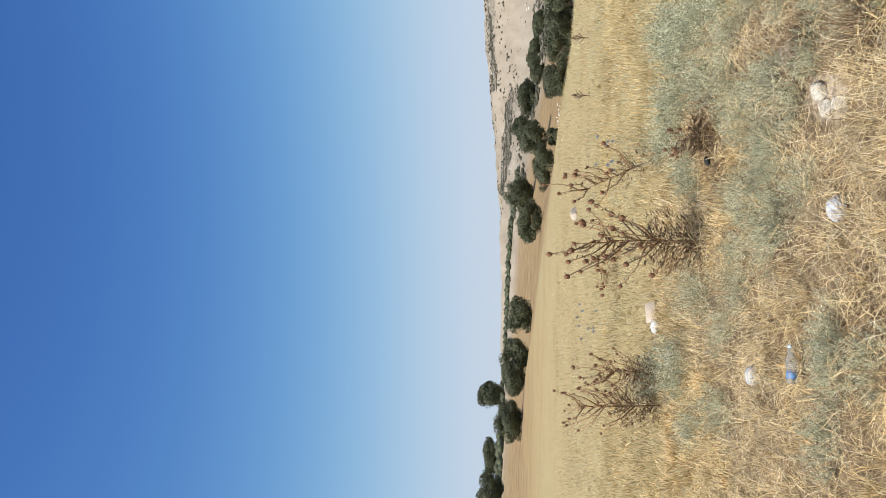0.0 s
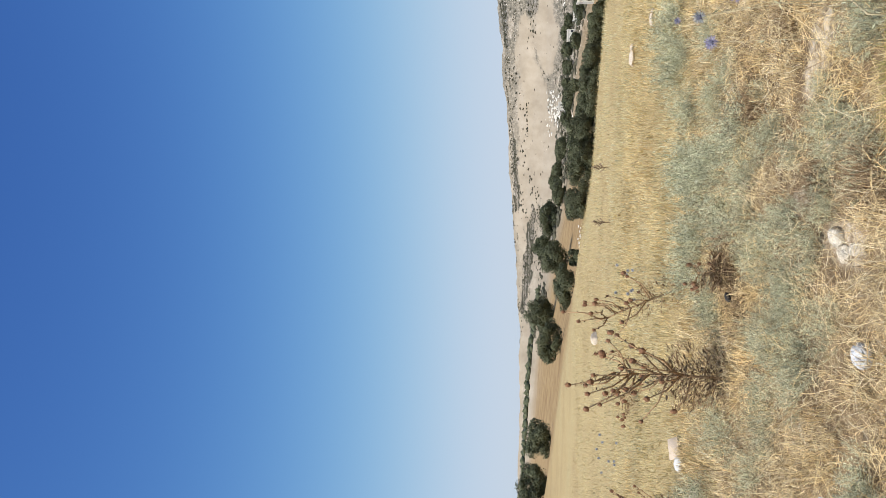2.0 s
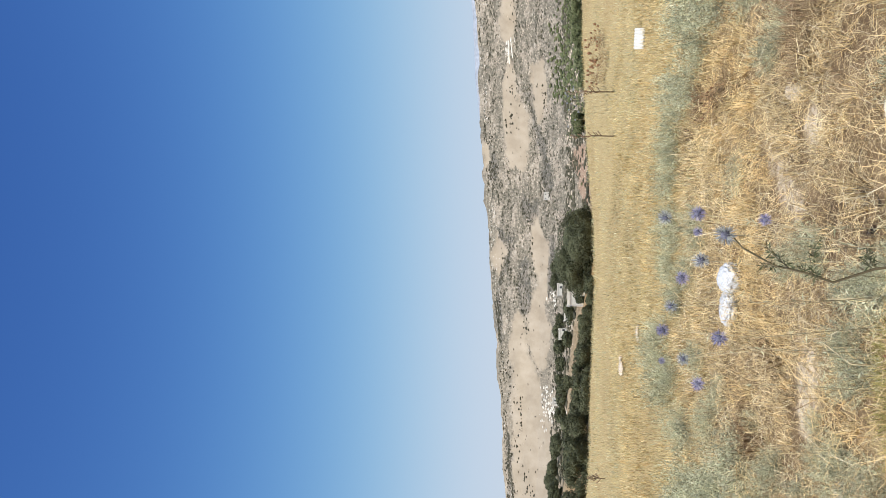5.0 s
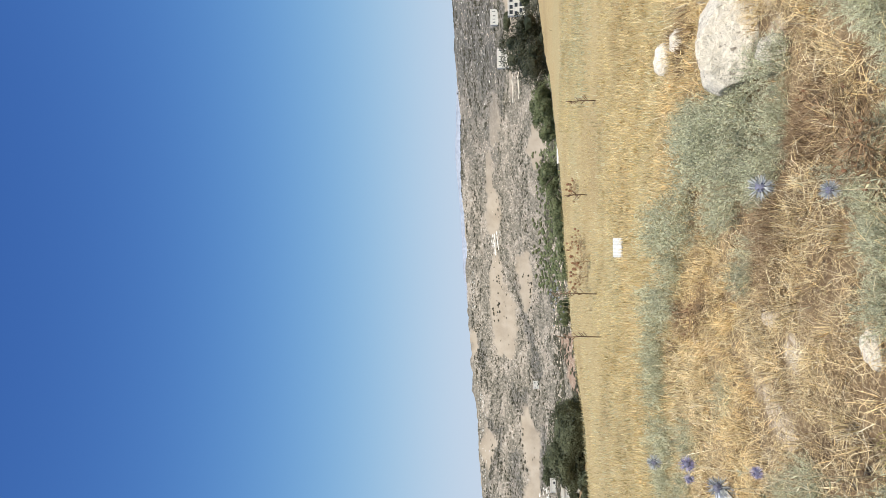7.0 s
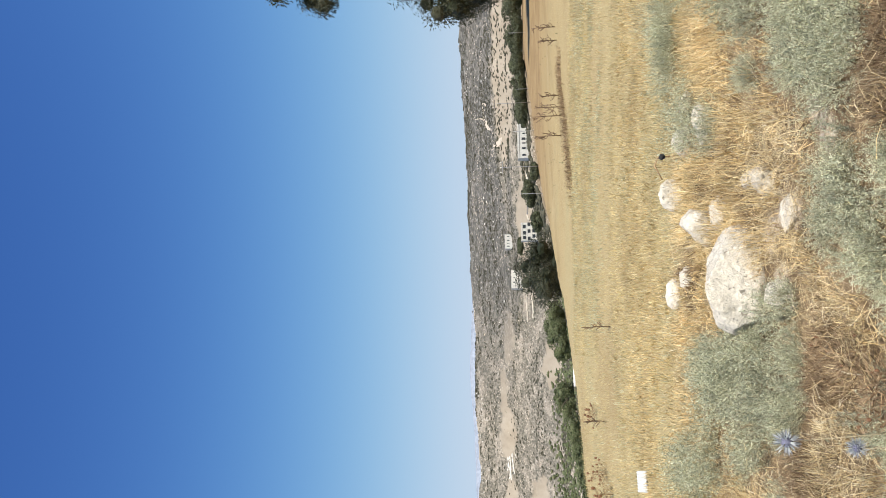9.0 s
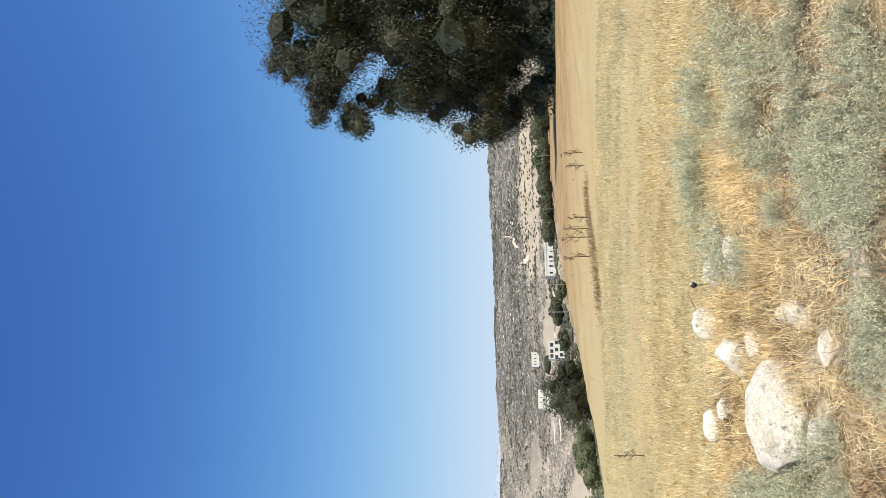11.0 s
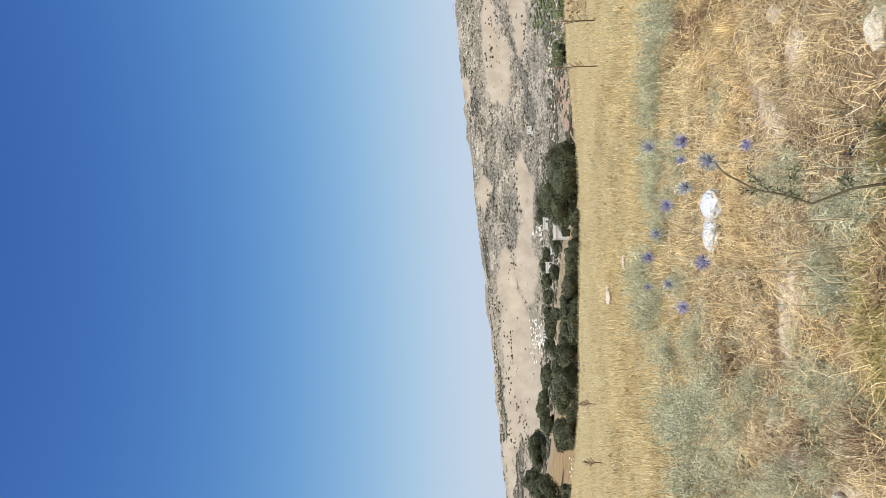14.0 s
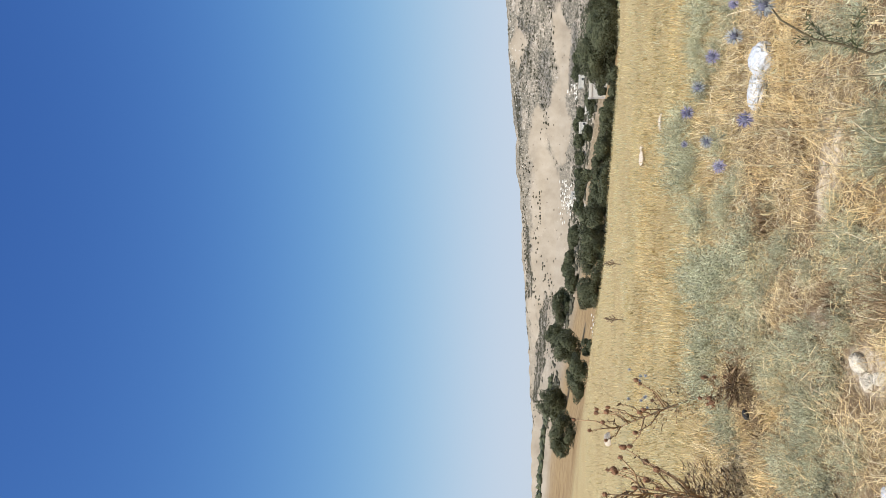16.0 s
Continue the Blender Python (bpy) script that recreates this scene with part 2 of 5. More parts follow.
DEAD = leafy("dead_bush_twig", [(0.15, 0.095, 0.055), (0.30, 0.205, 0.12), (0.46, 0.34, 0.21)], 2.0, 0.1)
BUD = plain("dry_thistle_head", (0.13, 0.06, 0.035), (0.30, 0.16, 0.09), 60.0, bump=0.6, depth=0.003)
BLUE = leafy("globe_thistle_spike", [(0.30, 0.28, 0.50), (0.46, 0.45, 0.66), (0.20, 0.18, 0.38), (0.66, 0.67, 0.76)], 4.0, 0.25)
GREYBLUE = leafy("faded_thistle_spike", [(0.38, 0.41, 0.47), (0.60, 0.62, 0.62), (0.24, 0.26, 0.31)], 4.0, 0.25)
THISTLE_CORE = plain("thistle_core", (0.10, 0.10, 0.14), (0.20, 0.20, 0.27), 90.0, bump=0.6, depth=0.002)
THISTLE_GREEN = leafy("thistle_leaf", [(0.07, 0.085, 0.042), (0.12, 0.135, 0.07), (0.05, 0.06, 0.03), (0.19, 0.20, 0.12)], 3.0, 0.08)
DARKSTEM = plain("dark_thistle_stem", (0.09, 0.075, 0.045), (0.17, 0.14, 0.085), 30.0, bump=0.4, depth=0.001)
STEM = plain("thistle_stem", (0.34, 0.28, 0.17), (0.52, 0.44, 0.28), 20.0, bump=0.3, depth=0.001)
PLASTIC = plain("white_plastic_film", (0.42, 0.43, 0.45), (0.56, 0.57, 0.59), 12.0, 0.35, 0.3, 0.002, 0.5)
CARD = plain("white_card", (0.46, 0.46, 0.45), (0.60, 0.60, 0.58), 20.0, 0.7, 0.2, 0.001)
CARTON = plain("brown_card", (0.42, 0.33, 0.24), (0.56, 0.46, 0.36), 20.0, 0.85, 0.3, 0.002)
BLUECAP = plain("blue_plastic", (0.09, 0.22, 0.46), (0.15, 0.31, 0.56), 20.0, 0.3, 0.1, 0.001, 0.5)
def clear_plastic():
    m, nt, b = shader("clear_plastic", 0.18, 0.5)
    b.inputs["Base Color"].default_value = (0.86, 0.93, 0.97, 1)
    b.inputs["Transmission Weight"].default_value = 0.85
    b.inputs["IOR"].default_value = 1.2
    relief(nt, b, grain(nt, 60.0), 0.3, 0.002)
    return m


BOTTLE = clear_plastic()
CLEAR = plain("milky_plastic", (0.50, 0.62, 0.70), (0.66, 0.74, 0.80), 20.0, 0.2, 0.2, 0.001, 0.5)
BLACK = plain("dark_rubber", (0.022, 0.020, 0.019), (0.05, 0.047, 0.045), 20.0, 0.85, 0.4, 0.002)

# ---------- mesh helpers ----------
def link(name, me, material, parent=None, label=""):
    if material is not None:
        me.materials.append(material)
    ob = new(name, me)
    if parent is not None:
        ob.parent = parent
    return tagged(ob, label)


def part(name, bm, material, parent=None, label="", smooth=True):
    me = bpy.data.meshes.new(name)
    bm.to_mesh(me)
    bm.free()
    if smooth:
        me.shade_smooth()
    return link(name, me, material, parent, label)


def sheet(name, verts, faces):
    """A mesh from arrays: all faces with the same number of corners."""
    me = bpy.data.meshes.new(name)
    v, f = np.asarray(verts, np.float32), np.asarray(faces, np.int32)
    k = f.shape[1]
    me.vertices.add(len(v))
    me.vertices.foreach_set("co", v.ravel())
    me.loops.add(f.size)
    me.loops.foreach_set("vertex_index", f.ravel())
    me.polygons.add(len(f))
    me.polygons.foreach_set("loop_start", np.arange(0, f.size, k, dtype=np.int32))
    me.update(calc_edges=True)
    return me


def unit(v):
    return v / np.maximum(np.linalg.norm(v, axis=-1, keepdims=True), 1e-9)


def leaves(name, at, way, face, length, width):
    """Diamond leaves: a base point, the way each grows, the way its face looks, sizes."""
    n = len(at)
    side = unit(np.cross(way, face)) * (np.asarray(width) / 2).reshape(-1, 1)
    long = way * np.asarray(length).reshape(-1, 1)
    v = np.stack([at, at + 0.45 * long + side, at + long, at + 0.45 * long - side], 1).reshape(-1, 3)
    return sheet(name, v, np.arange(4 * n).reshape(n, 4))


def blades(name, at, lean, height, width, rng):
    """Bent grass blades, three triangles each."""
    n = len(at)
    a = rng.uniform(0, 2 * pi, n)
    side = np.stack([np.cos(a), np.sin(a), 0 * a], 1) * (width / 2)[:, None]
    up = np.stack([0 * a, 0 * a, height], 1)
    mid = at + lean * 0.35 + up * 0.6
    tip = at + lean + up * (1 - 0.35 * np.minimum(1, np.linalg.norm(lean, axis=1) / height))[:, None]
    v = np.stack([at - side, at + side, mid + side * 0.8, mid - side * 0.8, tip], 1).reshape(-1, 3)
    k = np.arange(n)[:, None] * 5
    f = np.concatenate([k + [0, 1, 2], k + [0, 2, 3], k + [3, 2, 4]], 1).reshape(-1, 3)
    return sheet(name, v, f)


def tube(bm, points, radii, sides=6):
    """A tapered tube along points, added to bm."""
    pts = [Vector(p) for p in points]
    rings = []
    for i, p in enumerate(pts):
        d = (pts[min(i + 1, len(pts) - 1)] - pts[max(i - 1, 0)]).normalized()
        u = d.cross(Vector((0.31, 0.95, 0.07))).normalized()
        w = d.cross(u)
        rings.append([bm.verts.new(p + (u * cos(2 * pi * k / sides) + w * sin(2 * pi * k / sides)) * radii[i]) for k in range(sides)])
    for a, b in zip(rings, rings[1:]):
        for k in range(sides):
            bm.faces.new((a[k], a[(k + 1) % sides], b[(k + 1) % sides], b[k]))
    bm.faces.new(rings[0][::-1])
    bm.faces.new(rings[-1])


def holder(name, x, y, z, label, category, group="", turn=0.0):
    ob = new(name)
    ob.empty_display_size = 0.1
    ob.matrix_world = pose(x, y, z, 0, 0, turn)
    return tagged(ob, label, category, group)


# ---------- the lie of the land ----------
# brow of the level field: bearing, distance
BROW_AZ = [-180, -60, -45, -36, -30, -22, -15, -8, 0, 7, 12, 17, 24, 33, 40, 47, 56, 64, 75, 180]
BROW_R = [300, 80, 60, 47, 31, 21.6, 18.6, 15.0, 14.5, 13.8, 14.1, 15.4, 17.5, 19.6, 24, 35, 72, 160, 300, 300]
KNOT_R = [80, 150, 250, 450, 1000, 1250, 1600, 1950, 4800]
LAND = [  # bearing, then how high the land stands against the eye at each of the distances above, in degrees
    (-180, -1.0, -0.5, -0.3, -0.2, -0.1, -0.1, -0.1, -0.1, -0.1),
    (-60, -1.0, -0.4, 0.1, 0.3, 0.25, 0.2, 0.1, 0.0, 0.0),
    (-43, -1.5, -0.5, 0.2, 0.4, 0.3, 0.2, 0.1, 0.0, 0.0),
    (-36, -2.0, -0.9, -0.3, -0.1, -0.15, -0.2, -0.2, -0.2, -0.2),
    (-30, -2.5, -1.3, -0.7, -0.4, -0.35, -0.3, -0.25, -0.22, -0.2),
    (-22, -3.3, -1.9, -1.2, -0.7, -0.5, -0.4, -0.3, -0.25, -0.2),
    (-15, -4.8, -3.0, -2.2, -1.6, -1.0, -0.4, 0.05, 0.35, 0.3),
    (-8, -6.0, -4.2, -3.2, -2.4, -1.4, -0.3, 0.6, 1.0, 0.9),
]
LAND += [
    (0, -6.8, -4.8, -3.6, -2.8, -1.6, 0.0, 1.2, 1.6, 1.5),
    (7, -7.0, -5.5, -4.4, -3.0, -1.5, 0.4, 1.8, 2.35, 2.1),
    (14, -7.5, -6.3, -5.2, -3.6, -1.8, 0.4, 1.9, 2.7, 2.9),
    (20, -7.5, -6.2, -5.0, -3.4, -1.4, 0.8, 2.4, 3.2, 3.4),
    (30, -6.5, -5.5, -4.6, -3.0, -0.8, 1.5, 3.1, 3.7, 3.4),
    (40, -5.0, -4.5, -3.4, -2.0, 0.0, 2.2, 4.0, 3.9, 3.6),
    (50, -3.0, -2.2, -1.2, -0.3, 1.2, 2.8, 4.35, 4.2, 4.0),
    (60, -1.1, -0.7, -0.4, 0.2, 1.4, 2.9, 4.35, 4.2, 4.0),
    (80, -1.0, -0.5, -0.3, 0.2, 1.2, 2.5, 3.9, 3.6, 3.4),
    (180, -1.0, -0.5, -0.3, -0.2, -0.1, -0.1, -0.1, -0.1, -0.1),
]
LAND_AZ = [row[0] for row in LAND]
LAND_EL = np.array([row[1:] for row in LAND])
EYE = 1.5
LOG_KNOTS = np.log(KNOT_R)


def wave(x, y, s, k):
    return noise.fractal((x / s + 7.3 * k, y / s - 3.1 * k, 1.7 * k), 1.0, 2.0, 5)


def land(x, y):
    """The height of the ground at a place."""
    r = max(math.hypot(x, y), 0.05)
    az = math.degrees(atan2(x, y))
    brow = float(np.interp(az, BROW_AZ, BROW_R))
    bump = 0.035 * wave(x, y, 1.1, 1) * min(1.0, r / 1.0) if r < 60 else 0.0
    if r <= brow:
        z = 0.0
    else:
        els = [float(np.interp(az, LAND_AZ, LAND_EL[:, k])) for k in range(len(KNOT_R))]
        first = -math.degrees(math.atan(EYE / brow))
        kr, ke = [math.log(brow)], [first]
        for lr, e in zip(LOG_KNOTS, els):
            if lr > kr[0] + 0.2:
                kr.append(lr), ke.append(e)
        el = float(np.interp(math.log(r), kr, ke))
        fade = min(1.0, max(0.0, (r - 160) / 500))
        el += fade * (0.34 * wave(x, y, 260, 2) + 0.12 * wave(x, y, 80, 3))
        z = EYE + r * tan(radians(el))
        bump += 0.5 * wave(x, y, 25, 4) * min(1.0, max(0.0, (r - brow - 15) / 120))
    return z + bump


# land cover past the brow: strips from one bearing and height angle to another, and their half width, in degrees
TAN = [(25.5, 1.1, 17.4, 0.8, 0.62), (25.7, -0.9, 22.4, -1.0, 0.49), (11.2, 1.9, 8.4, 1.8, 0.58), (19.2, 3.1, 17.4, 3.0, 0.31), (13.0, -1.1, 6.6, -2.1, 0.62), (6.6, -1.4, 0.9, -1.7, 0.89),
       (4.7, 0.2, 0.0, 0.0, 0.71), (0.9, -0.5, -4.6, -0.5, 1.16), (-3.7, -0.3, -11.6, -0.4, 1.16), (-6.3, -1.9, -11.5, -2.1, 0.62), (-2.7, 0.0, -8.9, -0.5, 0.44), (-2.8, -1.7, -8.9, -1.6, 1.11), (-10.7, 0.4, -16.7, -0.4, 0.27)]
TAN += [(38.9, 1.1, 34.9, 1.1, 0.44), (34.4, 1.7, 30.6, 1.6, 0.31), (31.1, 1.3, 27.3, 1.3, 0.53), (25.9, -1.5, 21.2, -1.5, 0.40), (24.9, 1.1, 19.3, 1.1, 0.62), (21.7, 0.1, 17.1, 0.1, 0.67), (36.0, -2.3, 33.2, -2.3, 0.71),
        (68.0, 1.3, 52.0, 1.05, 0.74), (51.1, -0.5, 43.8, -0.3, 0.62)]
GROVE = [(14.0, -1.1, 13.2, -1.1, 0.40), (17.6, -2.1, 15.1, -2.2, 0.44), (11.3, -2.6, 6.8, -2.6, 0.36), (18.4, 2.4, 16.0, 2.4, 0.44), (11.8, 2.0, 11.1, 0.8, 0.27), (9.2, -0.2, 5.1, -0.5, 0.5), (10.4, 0.8, 7.0, 1.9, 0.22), (6.5, 1.9, 2.7, 1.6, 0.27),
         (-4.4, 0.9, -10.7, 0.4, 0.22), (-10.7, -0.8, -19.1, -0.2, 0.36)]
GROVE += [(45.1, 2.9, 39.6, 2.8, 0.40), (24.0, -0.5, 21.7, -0.8, 0.27), (46.0, 0.5, 37.2, 0.4, 0.27), (21.7, -0.8, 17.6, -2.1, 0.27), (23.6, -3.6, 21.7, -3.3, 0.36), (14.5, -0.3, 12.7, -0.9, 0.53), (53.3, 0.8, 40.0, 0.7, 0.22), (59.4, 2.8, 52.4, 3.0, 0.36)]
RED = [(18.9, -4.73, 16.4, -4.87, 0.57), (16.6, -5.1, 14.3, -5.23, 0.5), (14.5, -5.6, 17.5, -5.4, 0.4)]


def drift(az, el):
    """Uneven offsets in bearing and height that break up the edges of the land cover."""
    a = np.array([0.5 * wave(p, q * 2.5, 2.6, 21) + 0.4 * wave(p, q * 2.5, 0.6, 22) for p, q in zip(az, el)])
    e = np.array([0.20 * wave(p, q * 2.5, 2.6, 23) + 0.16 * wave(p, q * 2.5, 0.6, 24) for p, q in zip(az, el)])
    return az + a, el + e


def inside(strips, az, el):
    """How far places lie inside any of the strips, 0 to 1: spindles, thick in the middle."""
    best = np.zeros(len(az))
    for a0, e0, a1, e1, half in strips:
        da, de = a1 - a0, e1 - e0
        t = ((az - a0) * da + (el - e0) * de) / (da * da + de * de)
        far = np.hypot(az - a0 - np.clip(t, 0, 1) * da, el - e0 - np.clip(t, 0, 1) * de)
        best = np.maximum(best, np.clip((1.2 - 0.55 * np.abs(2 * np.clip(t, 0, 1) - 1) ** 1.5 - far / half) * 5, 0, 1))
    return best


BARE = [(3.18, 2.02, 0.16), (2.98, 2.05, 0.16), (3.04, 2.62, 0.2), (3.17, 2.92, 0.18), (2.86, 2.99, 0.16), (1.22, 4.04, 0.14), (1.05, 3.96, 0.17), (1.26, 3.55, 0.15), (0.91, 3.83, 0.14), (0.01, 3.76, 0.15), (-0.11, 3.84, 0.16), (0.20, 3.99, 0.13), (0.01, 3.91, 0.15),
        (-0.16, 3.97, 0.14), (-0.25, 3.98, 0.12), (-0.95, 3.26, 0.18), (-0.95, 3.40, 0.16), (-0.71, 3.67, 0.12), (-0.84, 3.80, 0.12), (4.9, 3.4, 0.3), (4.3, 4.6, 0.2)]


def nearness(xy, spots):
    """How deep each place lies in round patches (x, y, radius): 1 in the middle, 0 outside."""
    best = np.zeros(len(xy))
    for x, y, r in spots:
        best = np.maximum(best, 1 - np.hypot(xy[:, 0] - x, xy[:, 1] - y) / r)
    return best


def build_ground():
    az = np.concatenate([np.concatenate([np.arange(-52, -20, 0.28), np.arange(-20, 62, 0.18), np.arange(62, 82, 0.28)]), np.arange(82, 308, 4.0)])
    rr = np.concatenate([[0.15], np.geomspace(0.4, 220, 150), np.geomspace(226, 2100, 110), np.geomspace(2200, 4800, 8)])
    n, k = len(az), len(rr)
    v = np.empty((n, k, 3))
    for i, a in enumerate(np.radians((az + 180) % 360 - 180)):
        s, c = sin(a), cos(a)
        for j, r in enumerate(rr):
            v[i, j] = s * r, c * r, land(s * r, c * r)
    i, j = np.meshgrid(np.arange(n), np.arange(k - 1), indexing="ij")
    i2 = (i + 1) % n
    quads = np.stack([i * k + j, i * k + j + 1, i2 * k + j + 1, i2 * k + j], -1).reshape(-1, 4)
    me = sheet("ground", v.reshape(-1, 3), quads)
    # slope coordinates: metres along the hillside and up it
    a = np.repeat((az + 180) % 360 - 180, k) * 22.7
    b = np.degrees(np.arctan2(v[..., 2] - EYE, np.hypot(v[..., 0], v[..., 1]))).reshape(-1) * 22.7
    coords = np.stack([a, b, 0 * a], -1)
    me.attributes.new("slope", "FLOAT_VECTOR", "POINT").data.foreach_set("vector", coords.astype(np.float32).ravel())
    flat = v.reshape(-1, 3)
    r = np.hypot(flat[:, 0], flat[:, 1])
    bearing, lift = np.degrees(np.arctan2(flat[:, 0], flat[:, 1])), np.degrees(np.arctan2(flat[:, 2] - EYE, r))
    far = (r > 60) & (np.abs(bearing) < 82)
    wide, up = bearing.copy(), lift.copy()
    wide[far], up[far] = drift(bearing[far], lift[far])
    past = (r > 150).astype(float)
    tan_field = np.maximum(inside(TAN, wide, up), np.interp(bearing, [-22, -18, -6, 5, 80, 100], [1, 0.7, 0.45, 0, 0, 1])) * past
    groves = np.maximum(inside(GROVE, wide, up), np.interp(bearing, [30, 42], [0, 1.5]) * np.clip((up - np.interp(bearing, [44, 54], [0.5, 1.8])) * 3, 0, 1)) * past * 0.5
    red = inside(RED, wide, up) * far
    me.attributes.new("cover", "FLOAT_VECTOR", "POINT").data.foreach_set("vector", np.stack([tan_field, groves, red], 1).astype(np.float32).ravel())
    me.attributes.new("dust", "FLOAT", "POINT").data.foreach_set("value", nearness(flat[:, :2], BARE).astype(np.float32))
    me.shade_smooth()
    return tagged(link("ground", me, GROUND), "dry straw field and tan scrub hills to the skyline", "ground", kind="structure")


build_ground()


def at_bearing(az, r):
    a = radians(az)
    return r * sin(a), r * cos(a)


# ---------- trees ----------
def crown_mesh(name, rng, width, bottom, top, count, leaf, lobes=22, droop=0.0, squash=0.7):
    """A crown of small leaf sprays that face outward on uneven rounded clumps, between two heights."""
    axes = np.array([width / 2, width / 2, (top - bottom) / 2]) * [1.34, 1.34, 1.2]
    d = unit(rng.normal(size=(lobes, 3)) + [0, 0, -0.1])
    centre = d * rng.uniform(0.42, 0.70, (lobes, 1)) * axes + [0, 0, (bottom + top) / 2]
    size = rng.uniform(0.30, 0.48, lobes)[:, None] * axes * rng.uniform(0.85, 1.15, (lobes, 3))
    sprig = 15
    knot = unit(rng.normal(size=(lobes * sprig, 3)) + np.repeat(d, sprig, 0) * 0.7)
    pick = rng.integers(0, lobes * sprig, count)
    out = unit(knot[pick] + rng.normal(size=(count, 3)) * 0.34)
    at = centre[pick // sprig] + out * size[pick // sprig] * rng.uniform(0.72, 1.06, (count, 1))
    at[:, 2] = np.maximum(at[:, 2], bottom)
    way = unit(np.cross(out, rng.normal(size=(count, 3))) + out * 0.25 + [0, 0, -droop])
    face = unit(out + rng.normal(size=(count, 3)) * 0.35)
    return leaves(name, at, way, face, rng.uniform(0.6, 1.3, count) * leaf, rng.uniform(0.7, 1.2, count) * leaf * squash), centre, size


def make_tree(name, az, r, width, top_el, label, category="tree", group="", seed=0, leaf=0.34, count=2600, material=None, stem=0.16):
    """A tree on the land at a bearing and distance, its crown reaching up to the given angle."""
    x, y = at_bearing(az, r)
    z = land(x, y)
    rng = np.random.default_rng(seed)
    tall = max(1.2, EYE + r * tan(radians(top_el)) - z)
    ob = holder(name, x, y, z, label, category, group)
    bm = bmesh.new()
    lean = rng.normal(size=2) * 0.12
    fork = Vector((lean[0] * tall, lean[1] * tall, tall * 0.32))
    tube(bm, [(0, 0, -0.4), (lean[0] * 0.2, lean[1] * 0.2, tall * 0.1), fork], [0.045 * tall, 0.035 * tall, 0.03 * tall], 7)
    for k in range(6):
        a = 2 * pi * k / 6 + rng.uniform(-0.4, 0.4)
        end = Vector((cos(a) * width * 0.3, sin(a) * width * 0.3, tall * rng.uniform(0.6, 0.85)))
        half = fork.lerp(end, 0.5) + Vector((0, 0, 0.06 * tall))
        tube(bm, [fork - Vector((0, 0, 0.06 * tall)), half, end], [0.022 * tall, 0.014 * tall, 0.005 * tall], 5)
    part("trunk", bm, BARK, ob)
    me, centre, size = crown_mesh("crown", rng, width, tall * stem, tall, count, leaf)
    link("crown", me, material or TREE_LEAF, ob)
    bm = bmesh.new()
    for c, s in zip(centre, size):
        lump = bmesh.ops.create_icosphere(bm, subdivisions=1, radius=1.0)["verts"]
        for v in lump:
            v.co = Vector(c) + Vector(np.array(v.co) * s * 0.52 * rng.uniform(0.85, 1.15))
    for v in bm.verts:
        v.co.z = max(v.co.z, 0.0)
    part("inner_foliage", bm, material or TREE_LEAF, ob, "dense shaded inner leaves", smooth=False)
    return ob


def standing(az, el, start=60.0):
    """The place at a bearing where the land comes up to the given angle, and its distance."""
    r = start
    while r < 3000:
        x, y = at_bearing(az, r)
        if math.degrees(math.atan((land(x, y) - EYE) / r)) >= el:
            break
        r *= 1.02
    return x, y, r


def wood(rows, label, group, seed, name="tree", category="tree", leaf=0.0025, count=5600, material=None):
    """Trees by bearing, width, top and foot, all in degrees as seen from the field."""
    for n, (az, wide, top, foot) in enumerate(rows):
        r = max(70.0, standing(az, foot)[2])
        make_tree(name, az, r, r * tan(radians(wide)), top, label, category, group, seed + n, leaf * r, int(count * max(1.0, wide / 2.6) ** 1.4), material, 0.02)


ROW = "dark green trees along the field edge"
wood([(10.3, 5.6, -3.0, -6.0), (8.0, 2.2, -4.0, -5.6), (12.6, 2.0, -3.9, -5.8), (3.0, 2.4, -4.35, -6.1), (1.6, 1.8, -4.5, -6.1), (0.4, 2.0, -4.3, -6.1), (-1.4, 2.7, -4.3, -6.2), (-3.2, 1.8, -4.0, -5.6), (-4.6, 2.6, -3.2, -5.6), (-7.4, 2.3, -3.5, -5.9), (-5.8, 1.7, -3.6, -5.6), (-9.9, 3.4, -3.5, -6.0), (7.4, 1.2, -5.3, -6.2), (6.1, 1.2, -5.45, -6.2), (5.0, 1.2, -5.1, -6.2), (4.2, 1.3, -4.8, -6.2)],
     "dense dark green round-crowned tree below the straw field", ROW, 40, count=7000)
wood([(-5.6, 1.5, -2.6, -3.5), (-7.3, 1.2, -2.4, -3.2), (-8.3, 1.3, -2.2, -2.9), (-9.2, 1.6, -2.4, -3.5), (-11.5, 2.3, -1.5, -2.8), (-13.8, 1.7, -1.0, -2.4), (-15.0, 2.6, -1.5, -3.8), (-14.7, 1.2, -4.0, -5.0), (-17.2, 2.8, -2.7, -5.0), (-19.4, 2.2, -0.4, -2.7), (-21.8, 2.6, -1.4, -3.9)],
     "dark green round-crowned tree standing in the straw field", "trees scattered over the straw field", 60, count=6000)
wood([(-29.6, 2.6, -0.5, -3.1), (-33.0, 2.8, 0.1, -2.8), (-34.6, 2.6, -0.2, -2.5), (-36.2, 1.9, 1.8, -0.3), (-38.2, 2.8, 0.5, -1.7), (-40.9, 2.4, 1.4, 0.3), (-43.5, 2.4, 2.0, -0.2)],
     "dark green round-crowned tree standing in the straw field", "trees scattered over the straw field", 75, count=6000)
